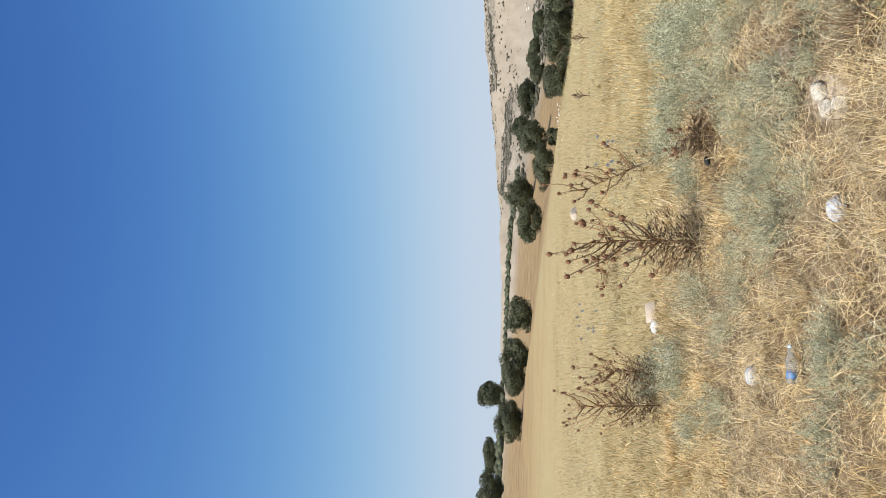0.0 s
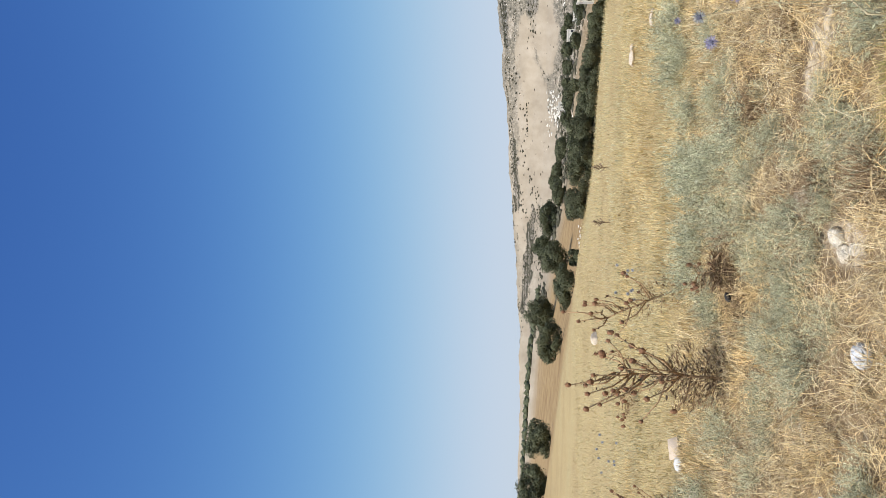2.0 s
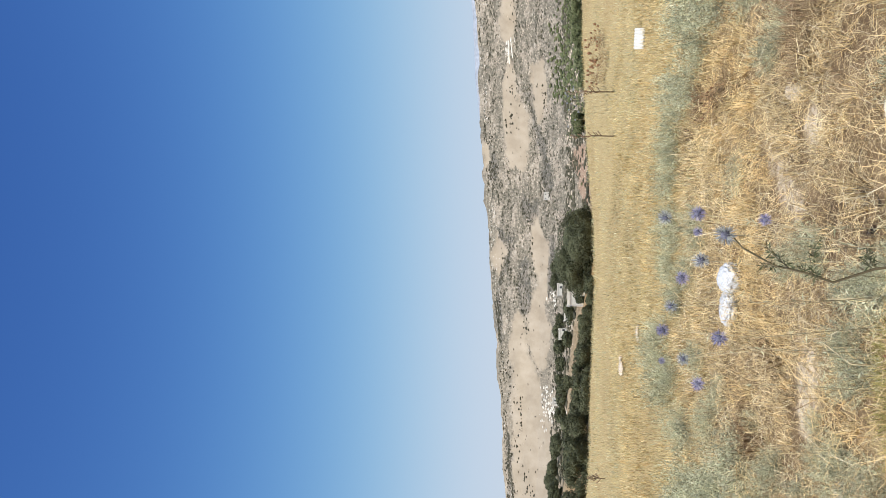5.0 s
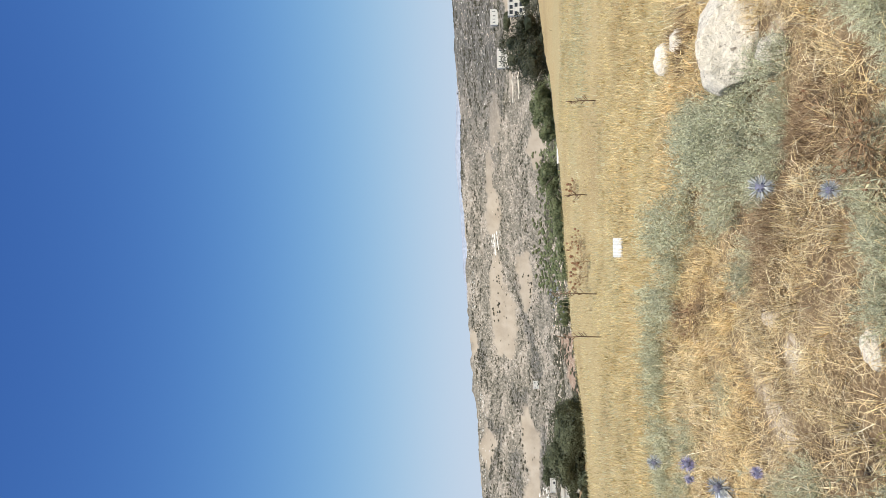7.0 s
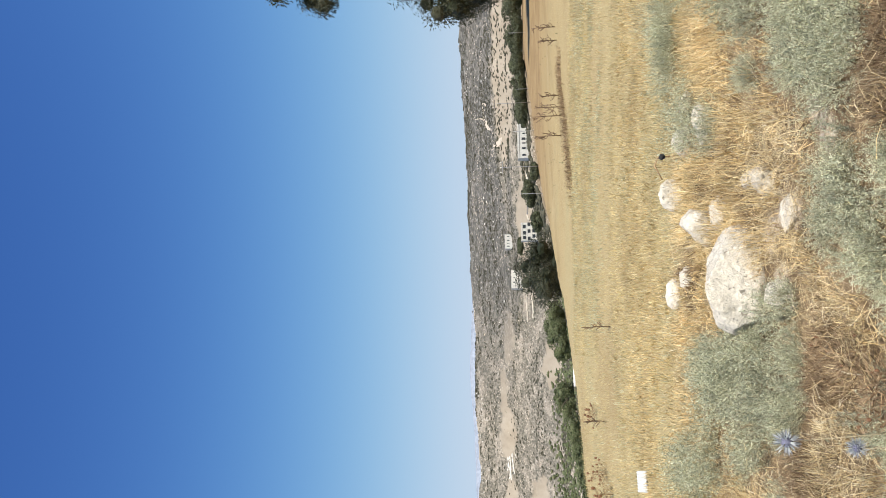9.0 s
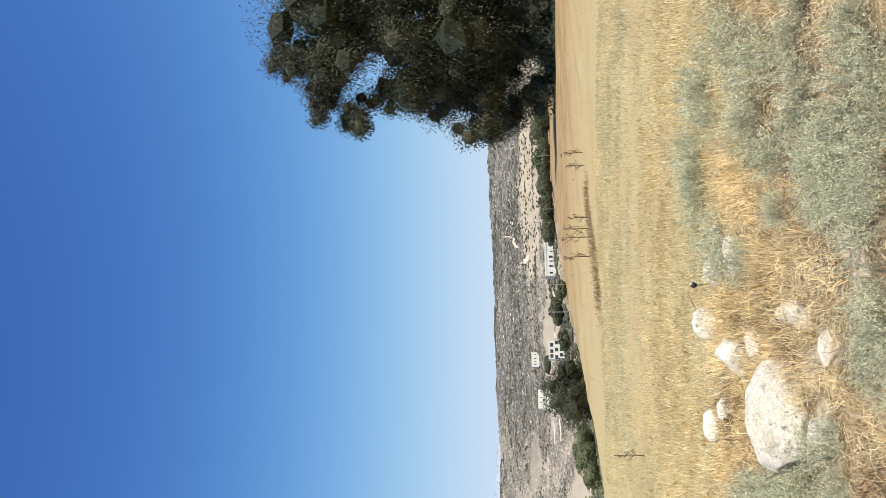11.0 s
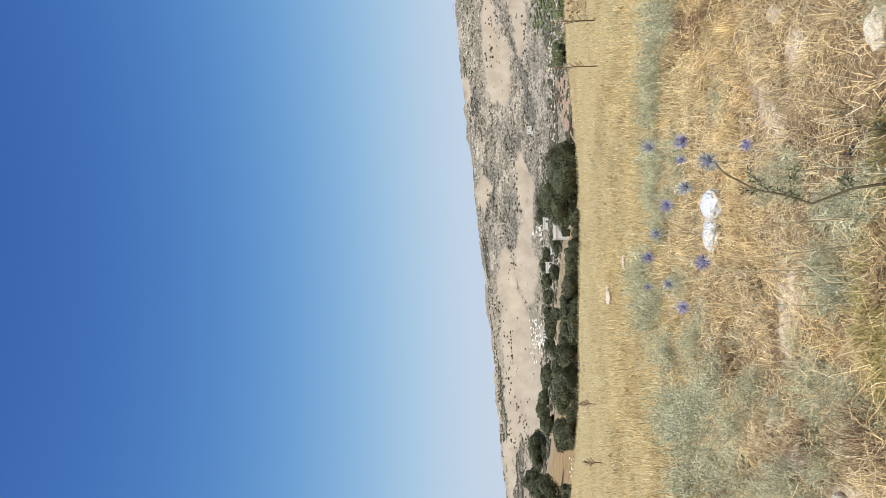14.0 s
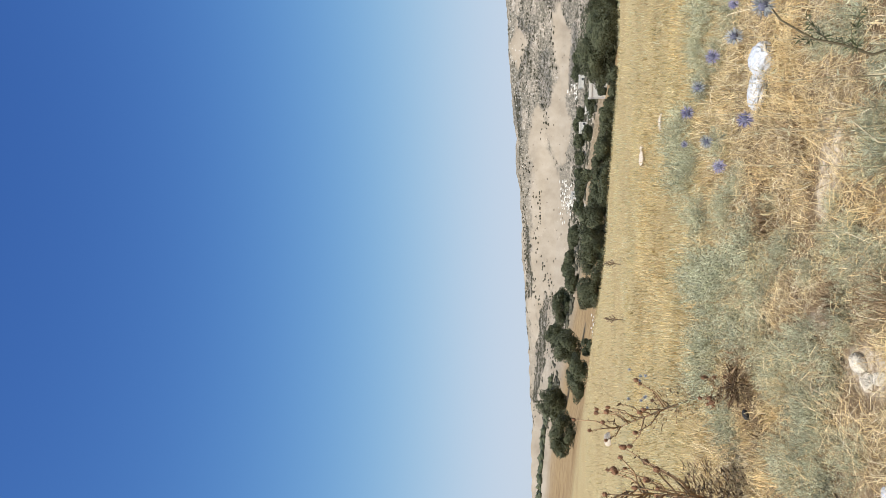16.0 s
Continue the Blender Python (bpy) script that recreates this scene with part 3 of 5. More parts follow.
wood([(5.3, 1.7, -3.6, -4.5), (6.2, 0.45, -4.6, -5.3), (3.6, 0.9, -2.8, -3.6), (2.2, 0.9, -2.8, -3.7), (0.9, 1.1, -3.0, -3.8), (-0.4, 0.8, -3.0, -3.6), (-1.6, 1.3, -2.9, -3.9), (4.4, 0.9, -3.0, -3.7), (-3.2, 1.2, -3.0, -3.8), (7.6, 1.1, -2.5, -3.3), (8.8, 1.0, -2.6, -3.2), (2.9, 1.1, -3.5, -4.3), (-0.6, 1.0, -3.6, -4.3)],
     "small dark green tree beside the pale houses", "trees among the houses", 90, count=2200, leaf=0.0026)
make_tree("tree", 42.7, 62, 5.0, 0.05, "broad dark green tree at the far field edge", group=ROW, seed=21, count=14000, leaf=0.15, material=GUM_LEAF, stem=0.02)
wood([(49.0, 2.2, -0.15, -1.5), (50.8, 1.2, -1.0, -1.7), (46.6, 1.4, -0.9, -2.0), (44.6, 1.2, 0.2, -0.3)],
     "dark green tree by the pale houses on the terraces", "trees among the houses", 120, count=3600)
wood([(37.7, 3.3, -1.9, -3.8), (35.9, 1.5, -2.6, -4.0), (31.9, 2.6, -2.5, -4.3), (27.8, 1.6, -3.9, -4.8), (29.6, 1.9, -3.5, -4.6), (25.8, 1.6, -4.2, -5.0), (24.2, 1.3, -4.4, -5.1), (20.8, 1.8, -4.0, -5.1)],
     "green rounded shrub on the slope past the field", "shrubs along the far field edge", 140, "shrub", "shrub", count=4200, material=HEDGE_LEAF)
wood([(56.0, 2.8, 0.1, -0.9), (57.8, 2.0, 0.4, -0.8), (59.6, 2.6, 0.5, -0.7), (61.8, 2.6, 0.8, -0.6), (64.2, 3.0, 0.9, -0.6), (66.8, 3.0, 1.0, -0.5)],
     "dark green dense shrub along the far field edge", "shrubs along the far field edge", 148, "shrub", "shrub", count=4800)


# ---------- the large gum tree beside the field ----------
GUM_R = 78.0


def gum_tree():
    x, y = at_bearing(77, GUM_R)
    ob = holder("gum_tree", x, y, land(x, y), "large gum tree with drooping grey-green foliage, beside the field", "tree")
    rng = np.random.default_rng(77)
    lobes = [(70.8, 20.5, 0.9), (67.4, 17.4, 0.7), (66.0, 13.8, 0.85), (67.6, 8.7, 1.25), (65.3, 5.6, 1.0), (67.0, 2.4, 1.2), (69.2, -0.5, 1.0), (70, 13, 1.7),
             (71, 5.5, 2.0), (74, 18, 2.3), (76, 8, 2.8), (80, 14, 2.8), (78, 2.2, 2.2), (83, 6, 2.4), (79, 20, 2.1), (70.4, -1.7, 0.8), (72.0, -2.0, 1.0), (74.0, -1.8, 1.1), (76.0, -1.6, 1.2), (68.2, -1.4, 0.6), (72.5, -1.2, 1.0), (73.5, 11, 1.7), (75, 13.5, 1.8), (74.5, 2.5, 1.5), (75, 17, 1.6), (75, 6, 1.7), (70, 9.5, 1.5), (71.5, 3.0, 1.4), (70.5, 16.5, 1.2), (69, 6, 1.3)]
    bm = bmesh.new()
    tube(bm, [(0, 0, -0.5), (0.1, 0.1, 4.2), (-0.1, 0.2, 9.2), (0.2, 0.1, 15.0), (0.0, 0.3, 21.0)], [0.62, 0.52, 0.42, 0.28, 0.1], 10)
    ats, ways, faces = [], [], []
    core = bmesh.new()
    for n, (az, el, size) in enumerate(lobes):
        size *= GUM_R / 20
        px, py = at_bearing(az, GUM_R + rng.uniform(-4.5, 4.0))
        c = np.array([px - x, py - y, EYE + GUM_R * tan(radians(el))])
        start = Vector((0.05, 0.15, min(20.0, max(2.4, c[2] * 0.62))))
        end = Vector(c)
        tube(bm, [start, start.lerp(end, 0.35) + Vector((rng.normal() * 0.2, rng.normal() * 0.2, 0.3)), start.lerp(end, 0.7) + Vector((rng.normal() * 0.25, rng.normal() * 0.25, 0.25)), end], [0.12, 0.08, 0.045, 0.014], 6)
        k = int((7600 if az < 73 else 4200 if az < 79 else 900) * (size * 20 / GUM_R) ** 1.6)
        sub = unit(rng.normal(size=(14, 3))) * rng.uniform(0.45, 0.8, (14, 1)) * size + c
        pick = rng.integers(0, 14, k)
        out = unit(rng.normal(size=(k, 3)))
        ats.append(sub[pick] + out * rng.uniform(0.05, 0.40, (k, 1)) * size * [1, 1, 1.2])
        ways.append(unit(out * 0.5 + rng.normal(size=(k, 3)) * 0.5 + [0, 0, -0.7]))
        faces.append(unit(out + rng.normal(size=(k, 3)) * 0.7))
        for p in sub:
            for v in bmesh.ops.create_icosphere(core, subdivisions=1, radius=1.0)["verts"]:
                v.co = Vector(p) + Vector(np.array(v.co) * size * 0.19 * rng.uniform(0.75, 1.25))
    for v in core.verts:
        v.co.z = max(v.co.z, 0.0)
    part("trunk", bm, BARK, ob)
    part("inner_foliage", core, GUM_LEAF, ob, "dense shaded inner leaves", smooth=False)
    at = np.concatenate(ats)
    at[:, 2] = np.maximum(at[:, 2], rng.uniform(0.02, 0.3, len(at)))
    n = len(at)
    link("crown", leaves("crown", at, np.concatenate(ways), np.concatenate(faces), rng.uniform(0.24, 0.46, n), rng.uniform(0.075, 0.135, n)), GUM_LEAF, ob)


gum_tree()

# ---------- far tree line, scrub and stone on the hills ----------
def tufts(name, places, sizes, rng, material, label, category, stretch=1.0):
    """Many low bushes far off: each a small uneven dome."""
    n = len(places)
    ring = np.arange(5) * 2 * pi / 5
    v = np.zeros((n, 7, 3))
    turn = rng.uniform(0, 6.3, (n, 1))
    wob = rng.uniform(0.75, 1.25, (n, 5))
    v[:, :5, 0], v[:, :5, 1] = np.cos(ring + turn) * wob, np.sin(ring + turn) * wob
    v[:, :5, 2] = rng.uniform(0.25, 0.75, (n, 5))
    v[:, 5, :2], v[:, 5, 2] = rng.normal(0, 0.2, (n, 2)), rng.uniform(0.9, 1.3, n)
    v[:, 6, 2] = -0.3
    v = v * np.asarray(sizes)[:, None, None] * [stretch, 1, 0.95]
    out = unit(places[:, :2])
    v = np.stack([v[..., 0] * out[:, None, 1] + v[..., 1] * out[:, None, 0], -v[..., 0] * out[:, None, 0] + v[..., 1] * out[:, None, 1], v[..., 2]], -1) + places[:, None, :]
    f = []
    for k in range(5):
        f += [(k, (k + 1) % 5, 5), ((k + 1) % 5, k, 6)]
    f = (np.array(f)[None] + (np.arange(n) * 7)[:, None, None]).reshape(-1, 3)
    me = sheet(name, v.reshape(-1, 3), f)
    return tagged(link(name, me, material), label, category, kind="stuff")


rng = np.random.default_rng(11)


def hillside(rng, az, low=1.5, high=7.0):
    """A place on the slopes at a bearing, evenly spread up the hillside, with its two slope coordinates and its distance."""
    k = rng.uniform(low, high)
    r = float(np.interp(k, range(len(KNOT_R)), KNOT_R))
    return (*at_bearing(az, r), az * 22.0, k * 32.0, r)


def scatter(rng, count, a0, a1, low=1.5):
    """Random places on the hillsides with their cover: bearing, place, distance, whether tan field or grove, and a patchy noise."""
    az, k = rng.uniform(a0, a1, count), rng.uniform(low, 7.0, count)
    r = np.interp(k, range(len(KNOT_R)), KNOT_R)
    x, y = r * np.sin(np.radians(az)), r * np.cos(np.radians(az))
    z = np.array([land(p, q) for p, q in zip(x, y)])
    el = np.degrees(np.arctan2(z - EYE, r))
    wide, up = drift(az, el)
    patch = np.array([0.7 * wave(p * 0.5, q * 3.0, 2.4, 6) + 0.9 * wave(p * 0.55, q * 2.6, 0.55, 5) for p, q in zip(az, el)])
    return az, el, np.column_stack([x, y, z]), r, inside(TAN, wide, up), inside(GROVE, wide, up), patch


az, el, places, r, open_field, grove, patch = scatter(rng, 105000, -22, 70)
chance = np.clip(0.22 + 1.8 * patch, 0.02, 0.95) * np.interp(az, [-22, -18, -8, 4, 12, 36, 44, 70], [0.1, 0.35, 0.35, 0.5, 0.8, 0.95, 1.4, 1.4])
chance = np.where(grove > 0.5, 0.85, np.where(open_field > 0.5, np.where(az > 50, 0.15, 0.010), chance))
keep = rng.uniform(0, 1, len(az)) < chance
r, dots = r[keep], (open_field > 0.5)[keep] & (az > 50)[keep]
sizes = np.where(r > 500, r * rng.uniform(0.0004, 0.0013, len(r)), rng.uniform(0.35, 0.95, len(r))) * np.where(dots, 1.7, 1.0)
spots = places[keep] - [0, 0, 0.2]
tufts("hill_scrub", spots, sizes, rng, SCRUB, "dark grey-green bushes dotted over the hillsides", "scrub", 1.5)
spots, sizes = [], []
for _ in range(420):
    az = rng.uniform(-47, -17)
    r = rng.uniform(330, 420) if az > -36 else rng.uniform(210, 300)
    x, y = at_bearing(az, r)
    spots.append((x, y, land(x, y) - 0.3)), sizes.append(rng.uniform(1.3, 2.4))
tufts("tree_line", np.array(spots), sizes, rng, TREE_LEAF, "dark line of far trees along the field", "trees")


# hedge lines and rows of bushes across the slopes: bearing and height angle at either end
spots, sizes = [], []
for az0, el0, az1, el1, count in ((-5.0, 0.0, -12.5, -1.4, 70), (1.0, 0.5, -5.0, 0.0, 40), (8.0, -1.6, 15.0, 0.2, 70), (3.0, -0.6, 10.0, 1.0, 60), (13.0, -2.4, 24.0, -1.4, 90), (9.0, -3.1, 16.0, -2.6, 70),
                                  (20.0, 0.6, 31.0, 1.0, 80), (26.0, -2.2, 36.0, -0.6, 80), (-10.0, -2.7, 3.0, -3.0, 60), (-16.0, -0.7, -9.0, -0.1, 60), (42, 0.9, 56, 1.4, 90), (44, 2.2, 60, 2.4, 90)):
    for t in np.sort(rng.uniform(0, 1, int(count * 0.8))):
        x, y, r = standing(az0 + (az1 - az0) * t, el0 + (el1 - el0) * t + 0.34 * sin(5 * t + az0) + rng.normal(0, 0.16), 150.0)
        spots.append((x, y, land(x, y) - 0.2)), sizes.append(r * rng.uniform(0.0008, 0.0026))
tufts("hedge_rows", np.array(spots), sizes, rng, SCRUB, "dark hedge lines across the hillsides", "hedge")


def stones(name, places, sizes, rng, material, label, category):
    """Many small blocks far off, of uneven shape."""
    n = len(places)
    box = np.array([(a, b, c) for c in (-0.3, 1) for a, b in ((-1, -1), (1, -1), (1, 1), (-1, 1))], float)
    a = rng.uniform(0, 3.2, n)
    v = box[None] * rng.uniform(0.6, 1.3, (n, 1, 3)) * [1, 1, 0.8]
    v = v * np.asarray(sizes)[:, None, None]
    x = v[..., 0] * np.cos(a)[:, None] - v[..., 1] * np.sin(a)[:, None]
    y = v[..., 0] * np.sin(a)[:, None] + v[..., 1] * np.cos(a)[:, None]
    v = np.stack([x, y, v[..., 2]], -1) + places[:, None]
    quad = np.array([(4, 5, 6, 7), (0, 1, 5, 4), (1, 2, 6, 5), (2, 3, 7, 6), (3, 0, 4, 7)])
    f = (quad[None] + (np.arange(n) * 8)[:, None, None]).reshape(-1, 4)
    return tagged(link(name, sheet(name, v.reshape(-1, 3), f), material), label, category, kind="stuff")


az, el, places, r, open_field, grove, patch = scatter(rng, 42000, -12, 68, 1.2)
chance = np.clip(0.32 - 0.9 * patch, 0.03, 0.8) * np.interp(az, [-12, 8, 12, 68], [0.1, 0.3, 1.0, 1.0]) * np.where(r > 1500, 0.35, 1.0) * np.where(r < 480, 0.6, 1.0)
chance = np.where(open_field > 0.5, 0.01, np.where(grove > 0.5, 0.06, chance))
keep = rng.uniform(0, 1, len(az)) < chance
sizes = r[keep] * rng.uniform(0.00025, 0.00075, keep.sum())
spots = places[keep]
stones("hill_stones", spots, sizes, rng, PALE, "pale limestone outcrops on the hillsides", "stones")
spots, sizes = [], []
for az, spread, k0, k1, count in ((-9, 5, 6.2, 6.9, 30), (1, 4, 6.0, 6.9, 50), (7, 3, 6.0, 6.9, 50), (13, 3.5, 6.2, 7.0, 130), (24, 3, 6.2, 7.0, 90), (31, 3, 6.0, 6.8, 50), (45, 7, 4.6, 6.6, 70), (57, 5, 4.6, 6.6, 50)):
    for _ in range(count):
        x, y, u, v, r = hillside(rng, rng.normal(az, spread / 2), k0, k1)
        spots.append((x, y, land(x, y))), sizes.append(rng.uniform(0.5, 1.5))
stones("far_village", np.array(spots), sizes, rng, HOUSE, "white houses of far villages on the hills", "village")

az, k = rng.uniform(11, 41, 5200), rng.uniform(0, 1, 5200)
spots, sizes, rubble, rubble_size = [], [], [], []
for a, q in zip(az, k):
    r = 62 * (420 / 62) ** q
    x, y = at_bearing(a, r)
    z = land(x, y)
    if 13.6 < a < 19.6 and -6.2 < math.degrees(math.atan((z - EYE) / r)) < -4.2 and rng.random() < 0.9:
        continue
    d = wave(a, math.degrees(math.atan((z - EYE) / r)) * 2, 1.3, 31)
    green = float(np.interp(a, [11, 14, 19, 23, 31, 41], [-0.4, -0.3, -0.15, 0.15, 0.3, 0.1]))
    if d + green > rng.uniform(-0.1, 0.5):
        spots.append((x, y, z - 0.1)), sizes.append(min(0.9, r * rng.uniform(0.0022, 0.006)))
    elif rng.random() < 0.7 and a < 39 and not (13.5 < a < 19.5 and r < 330 and rng.random() < 0.75):
        rubble.append((x, y, z)), rubble_size.append(r * rng.uniform(0.0006, 0.0016))
for _ in range(520):
    a, e = rng.uniform(22.5, 34.5), rng.triangular(-4.8, -4.2, -2.0)
    x, y, r = standing(a + 0.5 * wave(a, e * 3, 1.0, 33), e)
    spots.append((x, y, land(x, y) - 0.1)), sizes.append(r * rng.uniform(0.0022, 0.0046))
tufts("valley_bushes", np.array(spots), sizes, rng, HEDGE_LEAF, "low green bushes on the stony slope past the field", "bushes")
stones("valley_stones", np.array(rubble), rubble_size, rng, PALE, "pale stones strewn over the slope past the field", "stones")


# pale heaps of quarried stone at the foot of the tan slope
spots, sizes = [], []
for az, el, wide, high, count in ((-2.9, -2.6, 0.5, 0.4, 90), (-1.6, -2.3, 0.5, 0.2, 30), (4.6, -3.9, 0.5, 0.15, 30), (6.2, -2.7, 0.35, 0.2, 20), (26.6, 0.95, 0.45, 0.16, 110), (9.5, -4.2, 0.5, 0.4, 30), (-13.0, -4.9, 0.7, 0.25, 26)):
    for _ in range(count):
        x, y, r = standing(az + rng.normal(0, wide), el + rng.normal(0, high))
        spots.append((x, y, land(x, y))), sizes.append(r * rng.uniform(0.0006, 0.0018))
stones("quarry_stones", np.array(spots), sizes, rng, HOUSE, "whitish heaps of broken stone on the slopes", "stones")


def far_ridge():
    """A ridge behind all the hills, hazy only through its painted blue-grey colour."""
    az = np.arange(8, 62, 0.25)
    top = np.interp(az, [8, 14, 20, 24, 29, 33.8, 36, 39, 42, 47, 62], [2.2, 2.9, 3.4, 3.85, 4.05, 4.42, 4.32, 4.2, 4.05, 3.4, 2.5])
    top = top + np.array([0.05 * wave(a, 0, 1.5, 41) for a in az])
    rows = []
    for r, share in ((4400, -0.5), (4520, 0.35), (4650, 0.8), (4740, 1.0), (4780, 0.9)):
        a = np.radians(az)
        rows.append(np.stack([r * np.sin(a), r * np.cos(a), EYE + r * np.tan(np.radians(top * share))], 1))
    n = len(az)
    i, j = np.meshgrid(np.arange(4), np.arange(n - 1), indexing="ij")
    f = np.stack([i * n + j, i * n + j + 1, (i + 1) * n + j + 1, (i + 1) * n + j], -1).reshape(-1, 4)
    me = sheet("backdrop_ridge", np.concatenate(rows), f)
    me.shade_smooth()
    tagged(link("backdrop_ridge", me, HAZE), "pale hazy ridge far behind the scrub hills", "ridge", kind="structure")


far_ridge()

# ---------- houses, terraces and poles across the valley ----------
def box_mesh(x0, x1, y0, y1, z0, z1, bevel=0.0):
    bm = bmesh.new()
    bmesh.ops.create_cube(bm, size=1)
    for v in bm.verts:
        v.co = Vector(((x0 + x1) / 2 + v.co.x * (x1 - x0), (y0 + y1) / 2 + v.co.y * (y1 - y0), (z0 + z1) / 2 + v.co.z * (z1 - z0)))
    if bevel:
        bmesh.ops.bevel(bm, geom=bm.edges[:], offset=bevel, segments=1, affect="EDGES")
    return bm


def make_house(az, r, w, h, label, floors=1, across=3, deep=6.0, turn=0.0, arches=False):
    """A flat-roofed house: walls, roof slab and parapet, windows set into the walls; with three storeys, dark panels
    for shaded open bays.
    """
    x, y = at_bearing(az, r)
    z = min(land(x, y), land(x + 2, y), land(x, y + 2))
    ob = holder("house", x, y, z, label, "house", "houses across the valley", -az + turn)
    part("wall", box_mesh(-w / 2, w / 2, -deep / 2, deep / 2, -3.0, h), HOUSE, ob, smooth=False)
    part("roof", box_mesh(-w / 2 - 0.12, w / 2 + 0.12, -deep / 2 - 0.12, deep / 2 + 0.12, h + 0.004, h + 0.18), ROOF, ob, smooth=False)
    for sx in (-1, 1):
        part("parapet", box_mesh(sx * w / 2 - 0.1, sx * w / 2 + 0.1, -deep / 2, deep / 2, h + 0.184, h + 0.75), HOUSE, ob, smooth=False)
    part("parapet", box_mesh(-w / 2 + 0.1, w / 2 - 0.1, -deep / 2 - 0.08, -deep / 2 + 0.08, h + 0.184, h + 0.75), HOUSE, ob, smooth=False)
    storey = h / floors
    for f in range(floors):
        for k in range(across):
            cx = -w / 2 + w * (k + 0.5 + 0.22 * sin(5.1 * k + 2.3 * f + az)) / across
            ww, hh = min(0.38 * w / across, 1.2) * (0.8 + 0.3 * sin(3.7 * k + f + az)), storey * (0.40 + 0.08 * sin(2.9 * k + 4 * f))
            # open bays: wide dark panels stand in for the shade inside
            if floors == 3:
                ww, hh = 0.60 * w / across, storey * 0.62
            zb = f * storey + storey * 0.28
            win = part("window", box_mesh(cx - ww / 2, cx + ww / 2, -deep / 2 - 0.03, -deep / 2 + 0.2, zb, zb + hh), GLASS_AND_BAY_SHADE, ob, smooth=False)
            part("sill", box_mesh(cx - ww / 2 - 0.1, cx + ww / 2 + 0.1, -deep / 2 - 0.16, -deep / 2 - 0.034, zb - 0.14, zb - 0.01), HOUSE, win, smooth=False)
    return ob


def size_at(r, degrees):
    return r * tan(radians(degrees))


for az, base, wide, high, floors, across, label in (
    (45.7, -1.35, 1.5, 1.15, 3, 3, "three-storey white house with dark open bays on the terraces"),
    (41.7, 0.0, 1.5, 0.75, 2, 4, "white two-storey house above the broad tree"),
    (44.9, 0.55, 1.2, 0.5, 1, 4, "long low pale house with dark openings"),
    (53.2, -0.85, 2.8, 0.7, 1, 6, "long low white house beside a terrace wall"),
    (6.6, -5.3, 1.8, 1.25, 1, 1, "white flat-roofed house among dark trees"),
    (4.9, -4.3, 0.9, 0.55, 1, 1, "small pale flat-roofed house among dark trees"),
    (7.0, -3.5, 1.0, 0.4, 1, 1, "pale low house behind dark trees"),
    (8.2, -4.4, 0.8, 0.5, 1, 1, "small pale flat-roofed house among dark trees"),
    (3.3, -3.8, 0.9, 0.5, 1, 2, "pale low house behind dark trees"),
    (-2.2, -3.2, 0.6, 0.4, 2, 2, "small white two-storey house at the foot of the tan slope"),
    (14.8, -2.35, 0.6, 0.42, 2, 2, "small white cube-shaped house in the valley"),
):
    x, y, r = standing(az, base)
    make_house(az, r, size_at(r, wide), size_at(r, high), label, floors, across, deep=size_at(r, wide) * 0.7, turn=8.0)


def terrace(az0, az1, el, high, seed):
    """A dry-stone terrace wall that follows the slope."""
    bm = bmesh.new()
    rng = np.random.default_rng(seed)
    rows = []
    for az in np.linspace(az0, az1, 26):
        x, y, r = standing(az, el)
        s = (r + 0.8) / r
        h = high * rng.uniform(0.75, 1.1)
        z = land(x, y)
        rows.append([bm.verts.new(p) for p in ((x, y, z - 1.0), (x, y, z + h), (x * s, y * s, z + h * 0.96), (x * s, y * s, z - 1.0))])
    for a, b in zip(rows, rows[1:]):
        for k in range(3):
            bm.faces.new((a[k], a[k + 1], b[k + 1], b[k]))
    bm.faces.new(rows[0]), bm.faces.new(rows[-1][::-1])
    ob = part("terrace_wall", bm, WALLSTONE, smooth=False)
    return tagged(ob, "pale dry-stone terrace wall on the slope below houses", "wall", "terrace walls on the slope")


for n, (az0, az1, el, high) in enumerate(((46.0, 52.0, -0.75, 0.8), (38.5, 40.8, -1.0, 1.4), (38.2, 41.2, -0.5, 1.2), (7.6, 9.2, -4.6, 2.2))):
    terrace(az0, az1, el, high, n)


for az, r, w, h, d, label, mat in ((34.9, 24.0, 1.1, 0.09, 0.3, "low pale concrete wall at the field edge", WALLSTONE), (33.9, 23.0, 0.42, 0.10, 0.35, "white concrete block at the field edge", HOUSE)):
    x, y = at_bearing(az, r)
    ob = part("low_wall" if w > 1 else "concrete_block", box_mesh(-w / 2, w / 2, -d / 2, d / 2, -0.5, h, 0.02), mat, smooth=False)
    ob.matrix_world = pose(x, y, land(x, y), 0, 0, -az + 6)
    tagged(ob, label, "wall" if w > 1 else "block")


def dirt_track(line, wide):
    """A pale winding track on the hillside, given by bearing and height angle along it."""
    line = np.array(line)
    t = np.linspace(0, len(line) - 1, 12 * len(line))
    bm, rows = bmesh.new(), []
    for az, el in zip(np.interp(t, range(len(line)), line[:, 0]), np.interp(t, range(len(line)), line[:, 1])):
        x, y, r = standing(az, el + 0.03 * sin(az * 9), 150.0)
        rows.append([bm.verts.new((x * s, y * s, land(x * s, y * s) + 0.35)) for s in (1 - wide / 2, 1 + wide / 2)])
    for a, b in zip(rows, rows[1:]):
        bm.faces.new((a[0], a[1], b[1], b[0]))
    return tagged(part("dirt_track", bm, PALE), "pale winding dirt track across the dark hillside", "track", "dirt tracks on the hillside", "structure")


